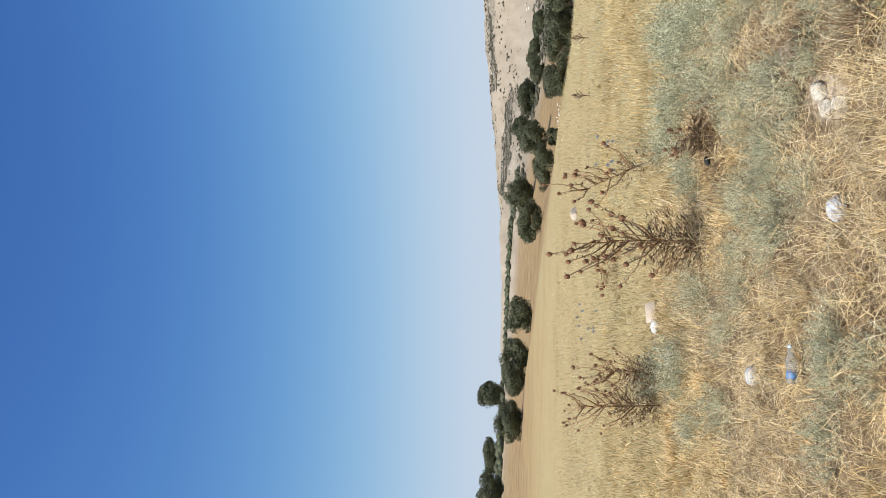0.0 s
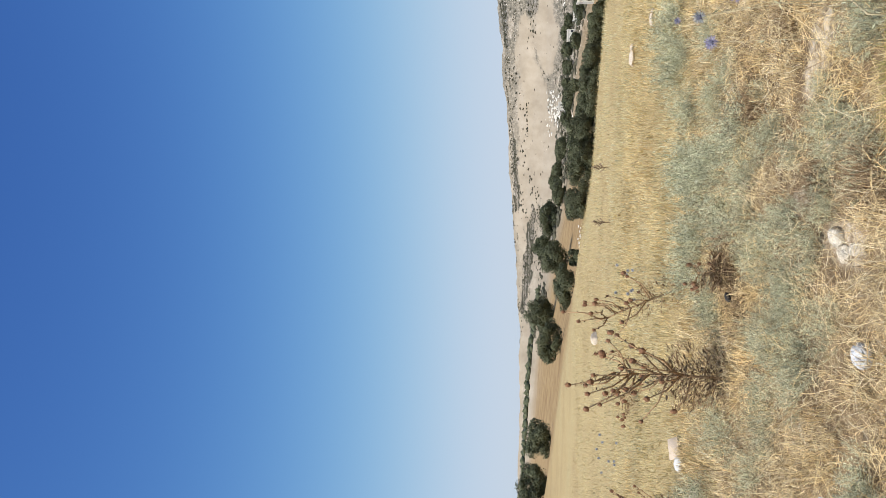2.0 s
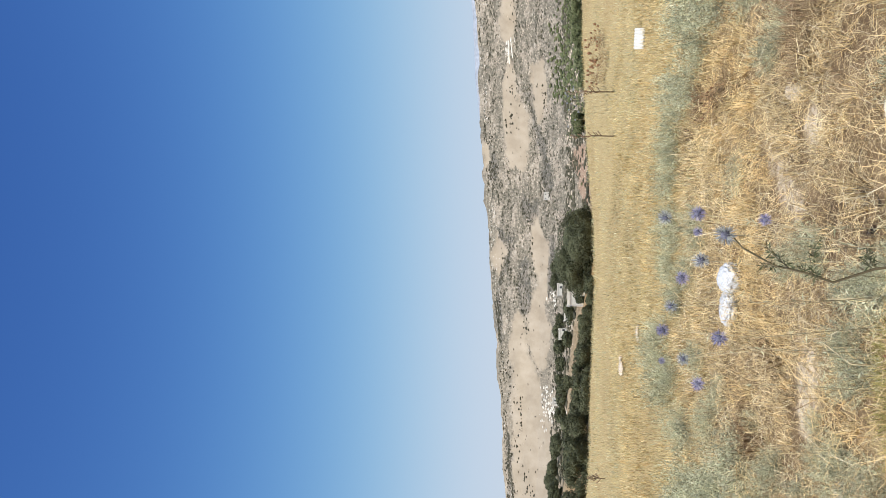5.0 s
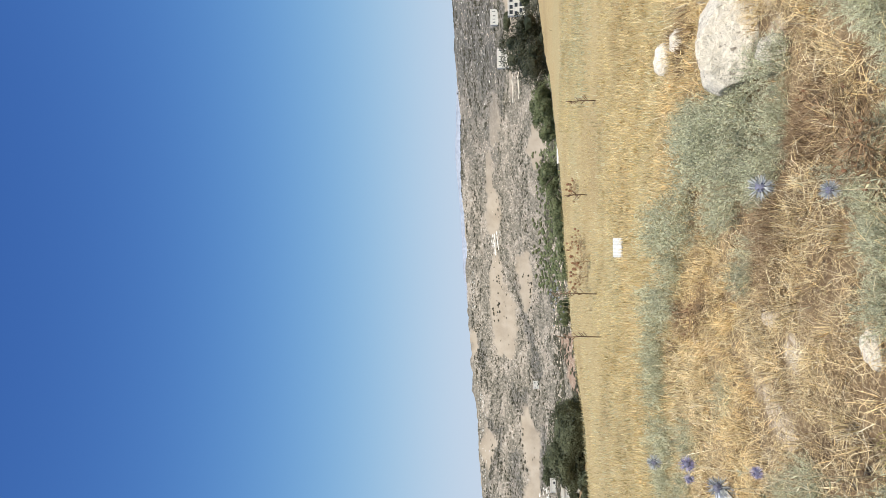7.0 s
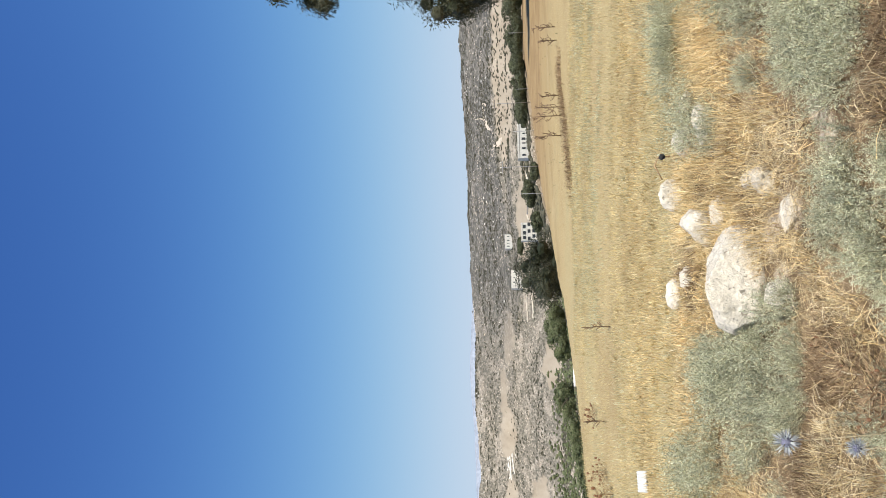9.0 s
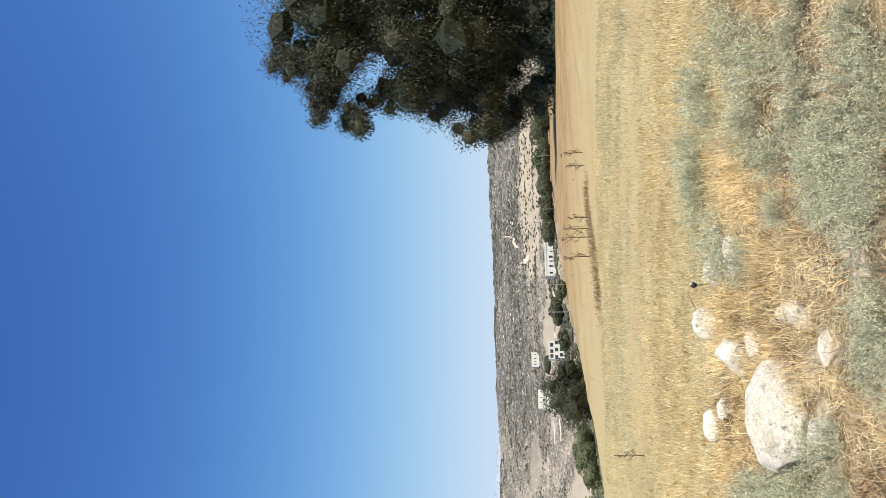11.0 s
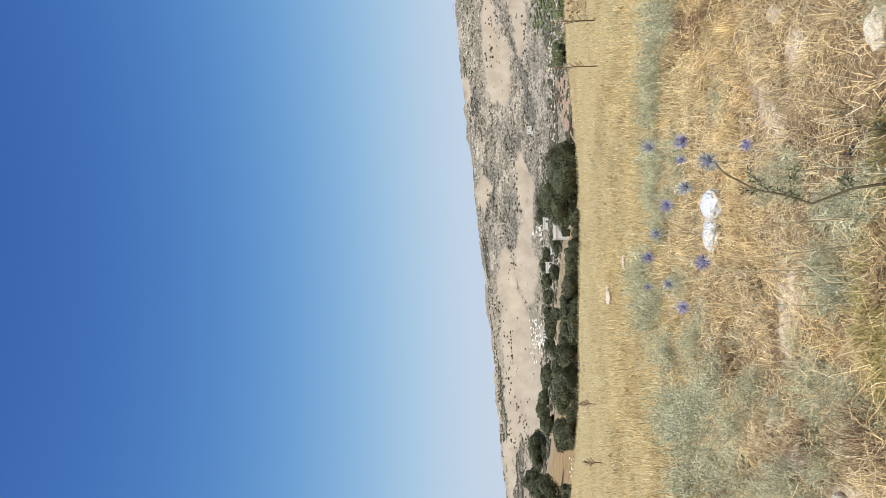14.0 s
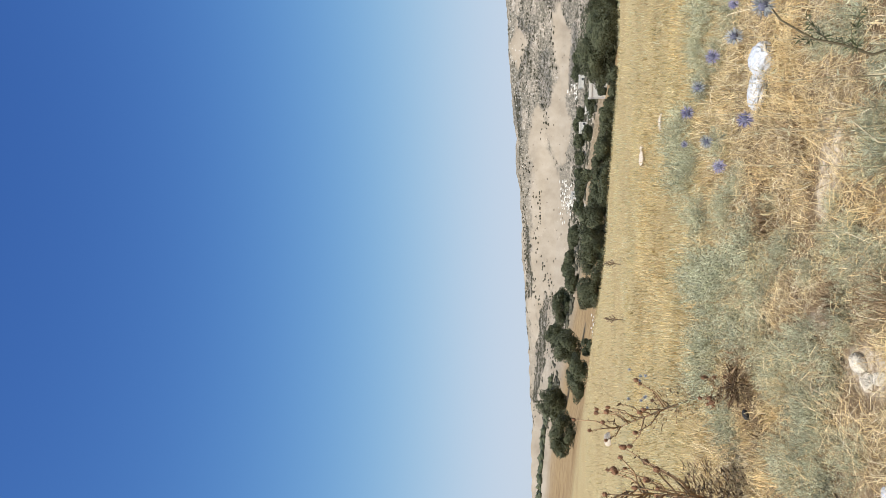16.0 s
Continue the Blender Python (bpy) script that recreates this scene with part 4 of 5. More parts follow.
for line, wide in (([(56.6, 2.75), (55.3, 2.65), (55.0, 2.5), (54.3, 2.3)], 0.05), ([(55.2, 3.3), (55.3, 2.95), (55.05, 2.6)], 0.05), ([(53.7, 1.3), (53.2, 1.5), (52.9, 1.7)], 0.05)):
    dirt_track(line, wide)


def make_pole(az, top, base, arm, label):
    r = float(np.interp(az, [48, 51, 57, 62], [70, 75, 95, 110]))
    x, y = at_bearing(az, r)
    z = land(x, y)
    tall = EYE + r * tan(radians(top)) - z
    ob = holder("utility_pole", x, y, z, label, "pole", "poles along the far field edge", -az)
    bm = bmesh.new()
    tube(bm, [(0, 0, -0.4), (0, 0, tall * 0.5), (0, 0, tall)], [0.045, 0.038, 0.03], 8)
    part("post", bm, STEEL, ob)
    if arm:
        bm = bmesh.new()
        tube(bm, [(-arm / 2, -0.12, tall - 0.25), (arm / 2, -0.12, tall - 0.25)], [0.05, 0.05], 6)
        part("crossarm", bm, STEEL, ob)
        for k in (-0.42, 0.0, 0.42):
            bm = bmesh.new()
            tube(bm, [(k * arm, -0.12, tall - 0.2), (k * arm, -0.12, tall - 0.05), (k * arm, -0.12, tall + 0.02)], [0.04, 0.06, 0.03], 6)
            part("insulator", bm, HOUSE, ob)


make_pole(56.5, 2.0, -0.6, 1.1, "tall grey utility pole at the far field edge")
make_pole(51.3, 1.5, -1.3, 1.3, "tall grey utility pole with a crossarm")
for az, top in ((49.05, 0.0), (54.2, 0.4), (57.6, 0.12), (62.0, 0.5)):
    make_pole(az, top, -0.9, 0, "short plain grey post at the far field edge")

# ---------- stones ----------
def rock_mesh(rng, sx, sy, sz, detail=3, planes=11, rough=0.05, cut=(0.6, 0.9)):
    """A weathered stone: a block cut by random planes, then roughened."""
    bm = bmesh.new()
    bmesh.ops.create_icosphere(bm, subdivisions=detail, radius=1.0)
    nrm = unit(rng.normal(size=(planes, 3)))
    off = rng.uniform(*cut, planes)
    shift = Vector(rng.uniform(-50, 50, 3))
    for v in bm.verts:
        d = np.array(v.co.normalized())
        dots = nrm @ d
        reach = min([1.0] + [o / k for o, k in zip(off, dots) if k > 0.15])
        reach += rough * (noise.fractal(Vector(d) * 2.2 + shift, 1.0, 2.0, 6) + 0.5 * noise.fractal(Vector(d) * 7.0 + shift, 1.0, 2.0, 4))
        v.co = Vector((d[0] * reach * sx, d[1] * reach * sy, d[2] * reach * sz))
    return bm


def make_rock(x, y, sx, sy, sz, turn, seed, label, name="stone", material=None, sink=0.38, detail=4, group="stones lying in the grass", rough=0.09):
    rng = np.random.default_rng(seed)
    ob = part(name, rock_mesh(rng, sx, sy, sz, detail, rough=rough), material or LIME)
    ob.matrix_world = pose(x, y, land(x, y) + sz * (1 - 2 * sink), 0, 0, turn)
    return tagged(ob, label, "stone", group)


def boulder():
    rng = np.random.default_rng(4)
    bm = rock_mesh(rng, 0.32, 0.43, 0.42, 6, 13, 0.028, (0.62, 0.90))
    ob = part("boulder", bm, LIME)
    ob.matrix_world = pose(3.20, 3.36, land(3.2, 3.36) - 0.02, -14, 6, -84)
    tagged(ob, "big whitish limestone boulder with a rough pitted side", "boulder")


boulder()
for n, (x, y, a, b, c) in enumerate(((5.10, 4.28, 0.17, 0.15, 0.16), (4.14, 3.76, 0.24, 0.18, 0.18), (5.15, 3.72, 0.15, 0.13, 0.13), (4.50, 5.02, 0.16, 0.13, 0.10), (4.28, 4.55, 0.12, 0.11, 0.09),
                                     (3.43, 2.72, 0.12, 0.09, 0.09), (3.60, 2.84, 0.10, 0.08, 0.08), (3.98, 3.46, 0.16, 0.12, 0.08), (3.02, 2.62, 0.12, 0.09, 0.04), (4.75, 3.25, 0.2, 0.15, 0.07),
                                     (2.76, 3.00, 0.14, 0.10, 0.09), (5.35, 3.45, 0.12, 0.1, 0.07))):
    make_rock(x, y, a, b, c, 40 * n, 300 + n, "whitish limestone stone lying in dry grass", group="stones round the boulder")
for n, (x, y, a, b, c) in enumerate(((1.06, 2.82, 0.10, 0.07, 0.06), (-0.93, 3.38, 0.065, 0.05, 0.04), (-1.0, 3.30, 0.05, 0.045, 0.03), (-0.95, 3.2, 0.045, 0.035, 0.025), (0.09, 10.2, 0.15, 0.12, 0.05), (0.24, 10.35, 0.07, 0.06, 0.04),
                                     (0.52, 8.8, 0.12, 0.08, 0.03), (-3.6, 5.14, 0.17, 0.12, 0.09), (1.52, 3.72, 0.08, 0.06, 0.05), (-0.5, 3.55, 0.06, 0.05, 0.03), (0.1, 3.75, 0.07, 0.05, 0.03), (-5.2, 12.9, 0.16, 0.12, 0.1))):
    make_rock(x, y, a, b, c, 55 * n, 330 + n, "pale flat stone half sunk in dry soil", material=PALE if n not in (0, 1, 2, 3) else LIME)

# ---------- globe thistles ----------
def spikes_mesh(name, rng, radius, count):
    d = unit(rng.normal(size=(count, 3)))
    ref = unit(np.cross(d, unit(rng.normal(size=(count, 3)))))
    return leaves(name, d * radius * 0.28, d, ref, rng.uniform(0.55, 0.80, count) * radius, np.full(count, radius * 0.085))


def make_globe_thistle(base, heads, seed, label):
    """base x, y; heads: x, y, z, radius, faded or not."""
    rng = np.random.default_rng(seed)
    bx, by = base
    bz = land(bx, by)
    ob = holder("globe_thistle", bx, by, bz, label, "thistle", "blue globe thistles")
    at, way, face = [], [], []
    fork = Vector((0.05 * rng.normal(), 0.03, 0.24))
    bm = bmesh.new()
    tube(bm, [(0, 0, -0.03), (0.01, 0.0, 0.14), fork], [0.0045, 0.004, 0.003], 6)
    part("stem", bm, STEM, ob)
    for hx, hy, hz, rad, faded in heads:
        tip = Vector((hx - bx, hy - by, hz - bz))
        foot = Vector((tip.x * 0.75 + 0.05 * rng.normal(), tip.y * 0.75 + 0.05 * rng.normal(), -0.02))
        bend = foot.lerp(tip, 0.6) + Vector((0.035 * rng.normal(), 0.03 * rng.normal(), 0.0))
        bm = bmesh.new()
        tube(bm, [foot, bend, tip], [0.0014, 0.0013, 0.0011], 5)
        part("branch", bm, STEM, ob)
        for _ in range(5):
            p = bend.lerp(tip, rng.uniform(0, 0.8)) if rng.random() < 0.4 else foot.lerp(bend, rng.random())
            for _ in range(3):
                at.append(p), way.append(rng.normal(size=3) + [0, 0, 0.3]), face.append(rng.normal(size=3) * 0.4 + [0, 0, 1])
        head = link("head", spikes_mesh("head", rng, rad * 0.95, 170), GREYBLUE if faded else BLUE, ob, "round blue-grey spiky head" if faded else "round violet-blue spiky head")
        head.location = tip
        bm = bmesh.new()
        bmesh.ops.create_icosphere(bm, subdivisions=2, radius=rad * 0.36)
        part("core", bm, THISTLE_CORE, head, "dark core of the head")
    for _ in range(24):
        a = rng.uniform(0, 6.3)
        at.append(Vector((0.02 * cos(a), 0.01 * sin(a), rng.uniform(0.02, 0.25)))), way.append([cos(a), sin(a), rng.uniform(-0.2, 0.5)]), face.append(rng.normal(size=3) * 0.3 + [0, 0, 1])
    n = len(at)
    link("foliage", leaves("foliage", np.array(at), unit(np.array(way)), unit(np.array(face)), np.r_[rng.uniform(0.02, 0.045, n - 24), rng.uniform(0.025, 0.05, 24)], np.r_[rng.uniform(0.003, 0.007, n - 24), rng.uniform(0.005, 0.009, 24)]), SAGE, ob)
    return ob


def crooked_stem(ob, path, seed):
    """A dark crooked main stem under a thistle, with spiny leaves about its lower half."""
    rng = np.random.default_rng(seed)
    pts = [Vector(p) - ob.matrix_world.translation for p in path]
    bm = bmesh.new()
    tube(bm, pts, [0.0022 + 0.0005 * k for k in range(len(pts))], 6)
    part("main_stem", bm, DARKSTEM, ob, "dark crooked main stem")
    for k in range(7):
        i = rng.integers(2, len(pts) - 1)
        p = pts[i].lerp(pts[i + 1], rng.random())
        end = p + Vector((rng.normal() * 0.07, rng.normal() * 0.07, rng.uniform(-0.04, 0.06)))
        bm = bmesh.new()
        tube(bm, [p, p.lerp(end, 0.5) + Vector((0.01, 0, 0.015)), end], [0.0018, 0.0015, 0.001], 5)
        part("side_stem", bm, DARKSTEM, ob)
        n = 34
        at = np.array([p.lerp(end, f) for f in rng.uniform(0.15, 1.0, n)])
        way = unit(rng.normal(size=(n, 3)) + np.array(end - p) * 6)
        link("spiny_leaf", leaves("spiny_leaf", at, way, unit(rng.normal(size=(n, 3)) + [0, 0, 0.7]), rng.uniform(0.015, 0.04, n), rng.uniform(0.003, 0.007, n)), THISTLE_GREEN, ob, "dark green spiny leaves")


first = make_globe_thistle((0.40, 2.50), [(0.53, 2.43, 0.88, 0.032, 0), (0.46, 2.44, 0.79, 0.045, 1), (0.57, 2.66, 0.94, 0.034, 1), (0.50, 2.38, 0.68, 0.026, 0), (0.51, 2.63, 0.83, 0.022, 0)], 1, "tall globe thistle with violet-blue heads in dry grass")
crooked_stem(first, [(0.46, 2.44, 0.77), (0.42, 2.46, 0.73), (0.36, 2.46, 0.63), (0.34, 2.47, 0.53), (0.31, 2.48, 0.44), (0.36, 2.49, 0.30), (0.40, 2.50, 0.0)], 12)
make_globe_thistle((0.30, 2.92), [(0.37, 2.85, 0.84, 0.034, 0), (0.42, 2.72, 0.80, 0.040, 1), (0.26, 2.88, 0.88, 0.032, 1), (0.17, 2.95, 0.90, 0.033, 0)], 2, "globe thistle with blue heads above a white bag")
make_globe_thistle((0.05, 3.05), [(0.15, 3.06, 0.65, 0.042, 0), (-0.04, 3.07, 0.74, 0.036, 0), (0.05, 3.08, 0.88, 0.018, 0), (0.06, 3.05, 0.80, 0.034, 1)], 3, "globe thistle with violet-blue heads over straw")
make_globe_thistle((1.36, 2.02), [(1.24, 1.86, 0.71, 0.047, 1), (1.19, 1.80, 0.55, 0.034, 1)], 4, "low globe thistle with a big grey-blue head")
for n, (x, y, z) in enumerate(((-2.2, 6.85, 0.30), (-4.6, 7.6, 0.3), (4.95, 11.6, 0.5), (4.6, 11.7, 0.45))):
    rng = np.random.default_rng(500 + n)
    hs = [(x + rng.normal() * 0.14, y + rng.normal() * 0.14, z + rng.uniform(0.0, 0.25), 0.024, 1) for _ in range(9)]
    make_globe_thistle((x, y), hs, 20 + n, "far globe thistle with small blue heads in the field")

# ---------- brown dry thistles ----------
def make_dry_thistle(x, y, tall, spread, heads, seed, label, bushy=1.0, leaf=None, lean=None, big=1.0):
    rng = np.random.default_rng(seed)
    ob = holder("dry_thistle", x, y, land(x, y), label, "thistle", "brown dry thistles")
    if lean is None:
        lean = rng.normal(size=2) * 0.05
    slim = min(1.0, 0.15 + tall * 0.9)

    def along(f):
        return Vector((lean[0] * f, lean[1] * f, tall * 0.72 * f))

    bm = bmesh.new()
    tube(bm, [along(f) - Vector((0, 0, 0.03 if f == 0 else 0)) for f in (0, 0.35, 0.7, 1.0)], [q * slim for q in (0.011, 0.009, 0.006, 0.004)], 6)
    part("stem", bm, DRY, ob)
    at, way, face, ln, wd = [], [], [], [], []
    for k in range(heads):
        f = rng.uniform(0.3, 1.0)
        a = rng.uniform(0, 6.3)
        start = along(f)
        reach = spread * rng.uniform(0.35, 1.0) * (1.15 - 0.5 * f)
        tip = Vector((cos(a) * reach + lean[0] * f * 1.2, sin(a) * reach + lean[1] * f * 1.2, tall * min(1.0, f * 0.72 + rng.uniform(0.10, 0.34))))
        mid = start.lerp(tip, 0.5) + Vector((cos(a) * 0.03, sin(a) * 0.03, -0.02))
        bm = bmesh.new()
        tube(bm, [start, mid, tip], [q * slim for q in (0.007, 0.0055, 0.0035)], 5)
        twig = part("branch", bm, DRY, ob)
        bm = bmesh.new()
        rad = rng.uniform(0.009, 0.018) * big
        bmesh.ops.create_icosphere(bm, subdivisions=2, radius=rad)
        for v in bm.verts:
            v.co = Vector((v.co.x * 0.9, v.co.y * 0.9, v.co.z * 1.15)) * rng.uniform(0.88, 1.18) + tip
        part("head", bm, BUD, twig, "dry brown seed head", smooth=False)
        for _ in range(16):
            d = rng.normal(size=3) + [0, 0, 0.4]
            at.append(tip), way.append(d), face.append(rng.normal(size=3)), ln.append(rad * rng.uniform(1.5, 2.2)), wd.append(0.004)
        for _ in range(22):
            p = start.lerp(mid, rng.random()) if rng.random() < 0.5 else mid.lerp(tip, rng.random())
            at.append(p), way.append(rng.normal(size=3) + [0, 0, 0.5]), face.append(rng.normal(size=3)), ln.append(rng.uniform(0.015, 0.05)), wd.append(rng.uniform(0.004, 0.011))
    for _ in range(int(750 * bushy)):
        a, q = rng.uniform(0, 6.3), rng.uniform(0.0, 0.5)
        p = along(q) + Vector((cos(a), sin(a), 0)) * rng.uniform(0, spread * 0.55)
        thin = 0.35 if leaf else 1.0
        at.append(p + Vector((0, 0, 0.02))), way.append([cos(a), sin(a), rng.uniform(-0.4, 0.9)]), face.append(rng.normal(size=3) * 0.7 + [0, 0, 1]), ln.append(rng.uniform(0.03, 0.075)), wd.append(rng.uniform(0.006, 0.014) * thin)
    link("foliage", leaves("foliage", np.array(at), unit(np.array(way, float)), unit(np.array(face, float)), np.array(ln), np.array(wd)), leaf or DRYLEAF, ob, "crumpled dark brown dry leaves")


make_dry_thistle(-2.33, 4.80, 1.16, 0.42, 32, 71, "big branching dry brown thistle full of seed heads", 1.7, big=1.25)
make_dry_thistle(-2.07, 6.27, 1.12, 0.30, 16, 72, "leaning sparse dry brown thistle with big seed heads", 0.3, lean=(-0.34, -0.12), big=1.2)
make_dry_thistle(*at_bearing(-38.4, 7.0), 1.05, 0.36, 24, 73, "dry brown thistle at the edge of the field", 1.2)
make_dry_thistle(*at_bearing(-35.9, 6.9), 0.82, 0.26, 18, 74, "dry brown thistle at the edge of the field", 1.0)
make_dry_thistle(-1.52, 4.92, 0.34, 0.22, 9, 75, "low reddish-brown dead thistle among grey-green bushes", 1.3)


for n, (az, r, tall) in enumerate(((21.4, 5.3, 0.24), (23.0, 5.1, 0.2), (36.7, 3.1, 0.2), (35.0, 2.95, 0.18), (38.5, 3.25, 0.2), (-14.5, 5.0, 0.22), (2.5, 2.75, 0.14))):
    make_dry_thistle(*at_bearing(az, r), tall, 0.26, 4, 90 + n, "low dark brown dead bush tangled in straw", 1.1, DEAD, big=0.5)


for n, (az, r, tall) in enumerate(((26.9, 13.4, 0.34), (25.5, 12.6, 0.42), (24.3, 13.0, 0.36), (31.4, 14.6, 0.24), (-27.2, 9.2, 0.3))):
    make_dry_thistle(*at_bearing(az, r), tall, 0.34, 12, 110 + n, "low red-brown dead weed near the brow of the field", 0.5, DEAD, big=1.5)


def make_spike(x, y, tall, seed, label):
    """A dry flower spike with short side twigs, stouter far out in the field."""
    wide = 1.0 if math.hypot(x, y) < 18 else 2.0
    rng = np.random.default_rng(seed)
    ob = holder("dry_spike", x, y, land(x, y), label, "plant", "dry flower spikes in the field")
    bm = bmesh.new()
    tube(bm, [(0, 0, -0.03), (0.01, 0, tall * 0.5), (0.02 * rng.normal(), 0.02, tall)], [0.009 * wide, 0.008 * wide, 0.004 * wide], 6)
    far = wide > 1
    part("stem", bm, DRYTWIG, ob)
    for k in range(9 if far else 0):
        h, a = tall * (0.12 + 0.09 * k), rng.uniform(0, 6.3)
        bm = bmesh.new()
        reach = tall * rng.uniform(0.14, 0.34) * (1.15 - h / tall)
        end = Vector((cos(a) * reach, sin(a) * reach, h + reach * rng.uniform(0.5, 1.3)))
        mid = Vector((cos(a) * reach * 0.6, sin(a) * reach * 0.6, h + reach * 0.3))
        tube(bm, [(0, 0, h), mid, end], [0.011, 0.009, 0.006], 5)
        for q in range(3):
            tube(bm, [mid.lerp(end, q / 3), mid.lerp(end, q / 3) + Vector(rng.normal(size=3) * 0.05) + Vector((0, 0, 0.05))], [0.007, 0.012], 5)
        part("branch", bm, DRYTWIG, ob)
    for k in range(0 if far else 12):
        h = tall * (0.3 + 0.06 * k)
        a = rng.uniform(0, 6.3)
        bm = bmesh.new()
        reach = 0.10 * wide * (1.2 - h / tall)
        tube(bm, [(0, 0, h), (cos(a) * reach, sin(a) * reach, h + 0.07)], [0.005 * wide, 0.008 * wide], 5)
        part("twig", bm, DRYTWIG, ob)


for n, (az, r, tall) in enumerate(((19.4, 11.2, 0.66), (22.9, 11.4, 0.70), (38.6, 12.0, 0.45), (31.0, 13.0, 0.35), (54.0, 24, 0.95), (55.6, 24, 1.0), (56.3, 24.5, 0.9), (57.2, 25, 0.7), (62.5, 27, 0.9), (61.5, 26, 0.7), (-8.0, 12.4, 0.25), (-12.5, 12.0, 0.25))):
    x, y = at_bearing(az, r)
    make_spike(x, y, tall, 600 + n, "thin dry brown flower spike standing in straw")

# ---------- litter ----------
def crumple(rng, sx, sy, sz, detail=4, sharp=0.4):
    bm = bmesh.new()
    bmesh.ops.create_icosphere(bm, subdivisions=detail, radius=1.0)
    shift = Vector(rng.uniform(-50, 50, 3))
    for v in bm.verts:
        n = v.co.normalized()
        k = 1 + sharp * (0.5 - abs(noise.noise(n * 2.3 + shift))) - 0.6 * sharp * abs(noise.noise(n * 5.5 + shift))
        v.co = Vector((n.x * sx, n.y * sy, n.z * sz)) * k
    return bm


def litter(name, x, y, bm, material, label, category, turn=0.0, lift=0.0, tip=0.0):
    ob = part(name, bm, material)
    low = min(v.co.z for v in ob.data.vertices)
    ob.matrix_world = pose(x, y, land(x, y) - low * (0.8 if not tip else 0.5) + lift, tip, 0, turn)
    return tagged(ob, label, category)


rng = np.random.default_rng(9)
litter("plastic_bag", 0.66, 4.85, crumple(rng, 0.10, 0.115, 0.075, 5, 0.24), PLASTIC, "crumpled white plastic bag lying in dry grass", "bag", 20)
litter("plastic_bag", 0.47, 4.95, crumple(rng, 0.125, 0.075, 0.055, 5, 0.28), PLASTIC, "crumpled white plastic bag lying in dry grass", "bag", -15)
litter("plastic_bag", -1.37, 2.94, crumple(rng, 0.055, 0.04, 0.038, 5, 0.35), PLASTIC, "small crumpled white plastic bag in straw", "bag", 40)
litter("paper_wrapper", -3.62, 5.76, crumple(rng, 0.07, 0.05, 0.04, 3), CARD, "small crumpled white paper wrapper", "litter")
litter("rag", -1.66, 4.66, crumple(rng, 0.045, 0.02, 0.018, 3), BLACK, "small black rag among grey-green bushes", "rag", 70, 0.08)
litter("card_sheet", -3.53, 5.87, box_mesh(-0.10, 0.10, -0.06, 0.06, -0.006, 0.006, 0.003), CARTON, "grey-brown sheet of card tilted in grass", "card", 50, 0.06, 38)


def ribbed_tray():
    """A white ribbed tray leaning in the straw: a back sheet with upright ribs."""
    ob = holder("plastic_tray", 4.04, 7.98, land(4.04, 7.98) + 0.01, "white ribbed plastic tray lying in the straw field", "tray", turn=-27)
    lean = Matrix.Rotation(radians(-32), 4, "X")
    back = part("back", box_mesh(-0.125, 0.125, 0.0, 0.014, 0.0, 0.13, 0.004), CARD, ob, smooth=False)
    back.data.transform(lean)
    for k in range(7):
        x = -0.105 + 0.035 * k
        rib = part("rib", box_mesh(x - 0.010, x + 0.010, -0.022, -0.001, 0.004, 0.126, 0.005), CARD, ob, smooth=False)
        rib.data.transform(lean)


ribbed_tray()
litter("card_cup", -2.64, 3.50, crumple(rng, 0.06, 0.04, 0.045, 3, 0.2), CARD, "crushed white card cup in dry grass", "cup", 25)


def bottle():
    ob = holder("plastic_bottle", -2.30, 2.93, land(-2.30, 2.93) + 0.06, "clear plastic bottle with a blue label, lying in weeds", "bottle", turn=35)
    ob.matrix_world = ob.matrix_world @ Matrix.Diagonal((0.75, 0.75, 0.75, 1))
    prof = [(0.0, 0.030), (0.02, 0.034), (0.10, 0.034), (0.17, 0.033), (0.20, 0.020), (0.225, 0.013), (0.24, 0.013)]
    bm = bmesh.new()
    tube(bm, [(p, 0, 0.01) for p, _ in prof], [q for _, q in prof], 14)
    part("body", bm, BOTTLE, ob)
    bm = bmesh.new()
    tube(bm, [(0.035, 0, 0.01), (0.085, 0, 0.01)], [0.0352, 0.0352], 14)
    part("label", bm, BLUECAP, ob, "blue paper band")
    bm = bmesh.new()
    tube(bm, [(0.241, 0, 0.01), (0.262, 0, 0.01)], [0.015, 0.015], 12)
    part("cap", bm, CLEAR, ob, "pale screw cap")


bottle()


def bent_stick():
    ob = holder("bent_stick", 5.38, 4.14, land(5.38, 4.14), "dark bent stick with a black tuft beside white stones", "stick")
    bm = bmesh.new()
    tube(bm, [(-0.05, 0.16, 0.12), (0.0, 0.02, 0.20), (0.03, -0.05, 0.18), (0.03, -0.07, 0.0)], [0.006, 0.007, 0.007, 0.008], 6)
    part("twig", bm, DRY, ob)
    bm = crumple(np.random.default_rng(3), 0.022, 0.03, 0.03, 3)
    bmesh.ops.translate(bm, vec=(0.03, -0.06, 0.14), verts=bm.verts[:])
    part("tuft", bm, BLACK, ob)


bent_stick()

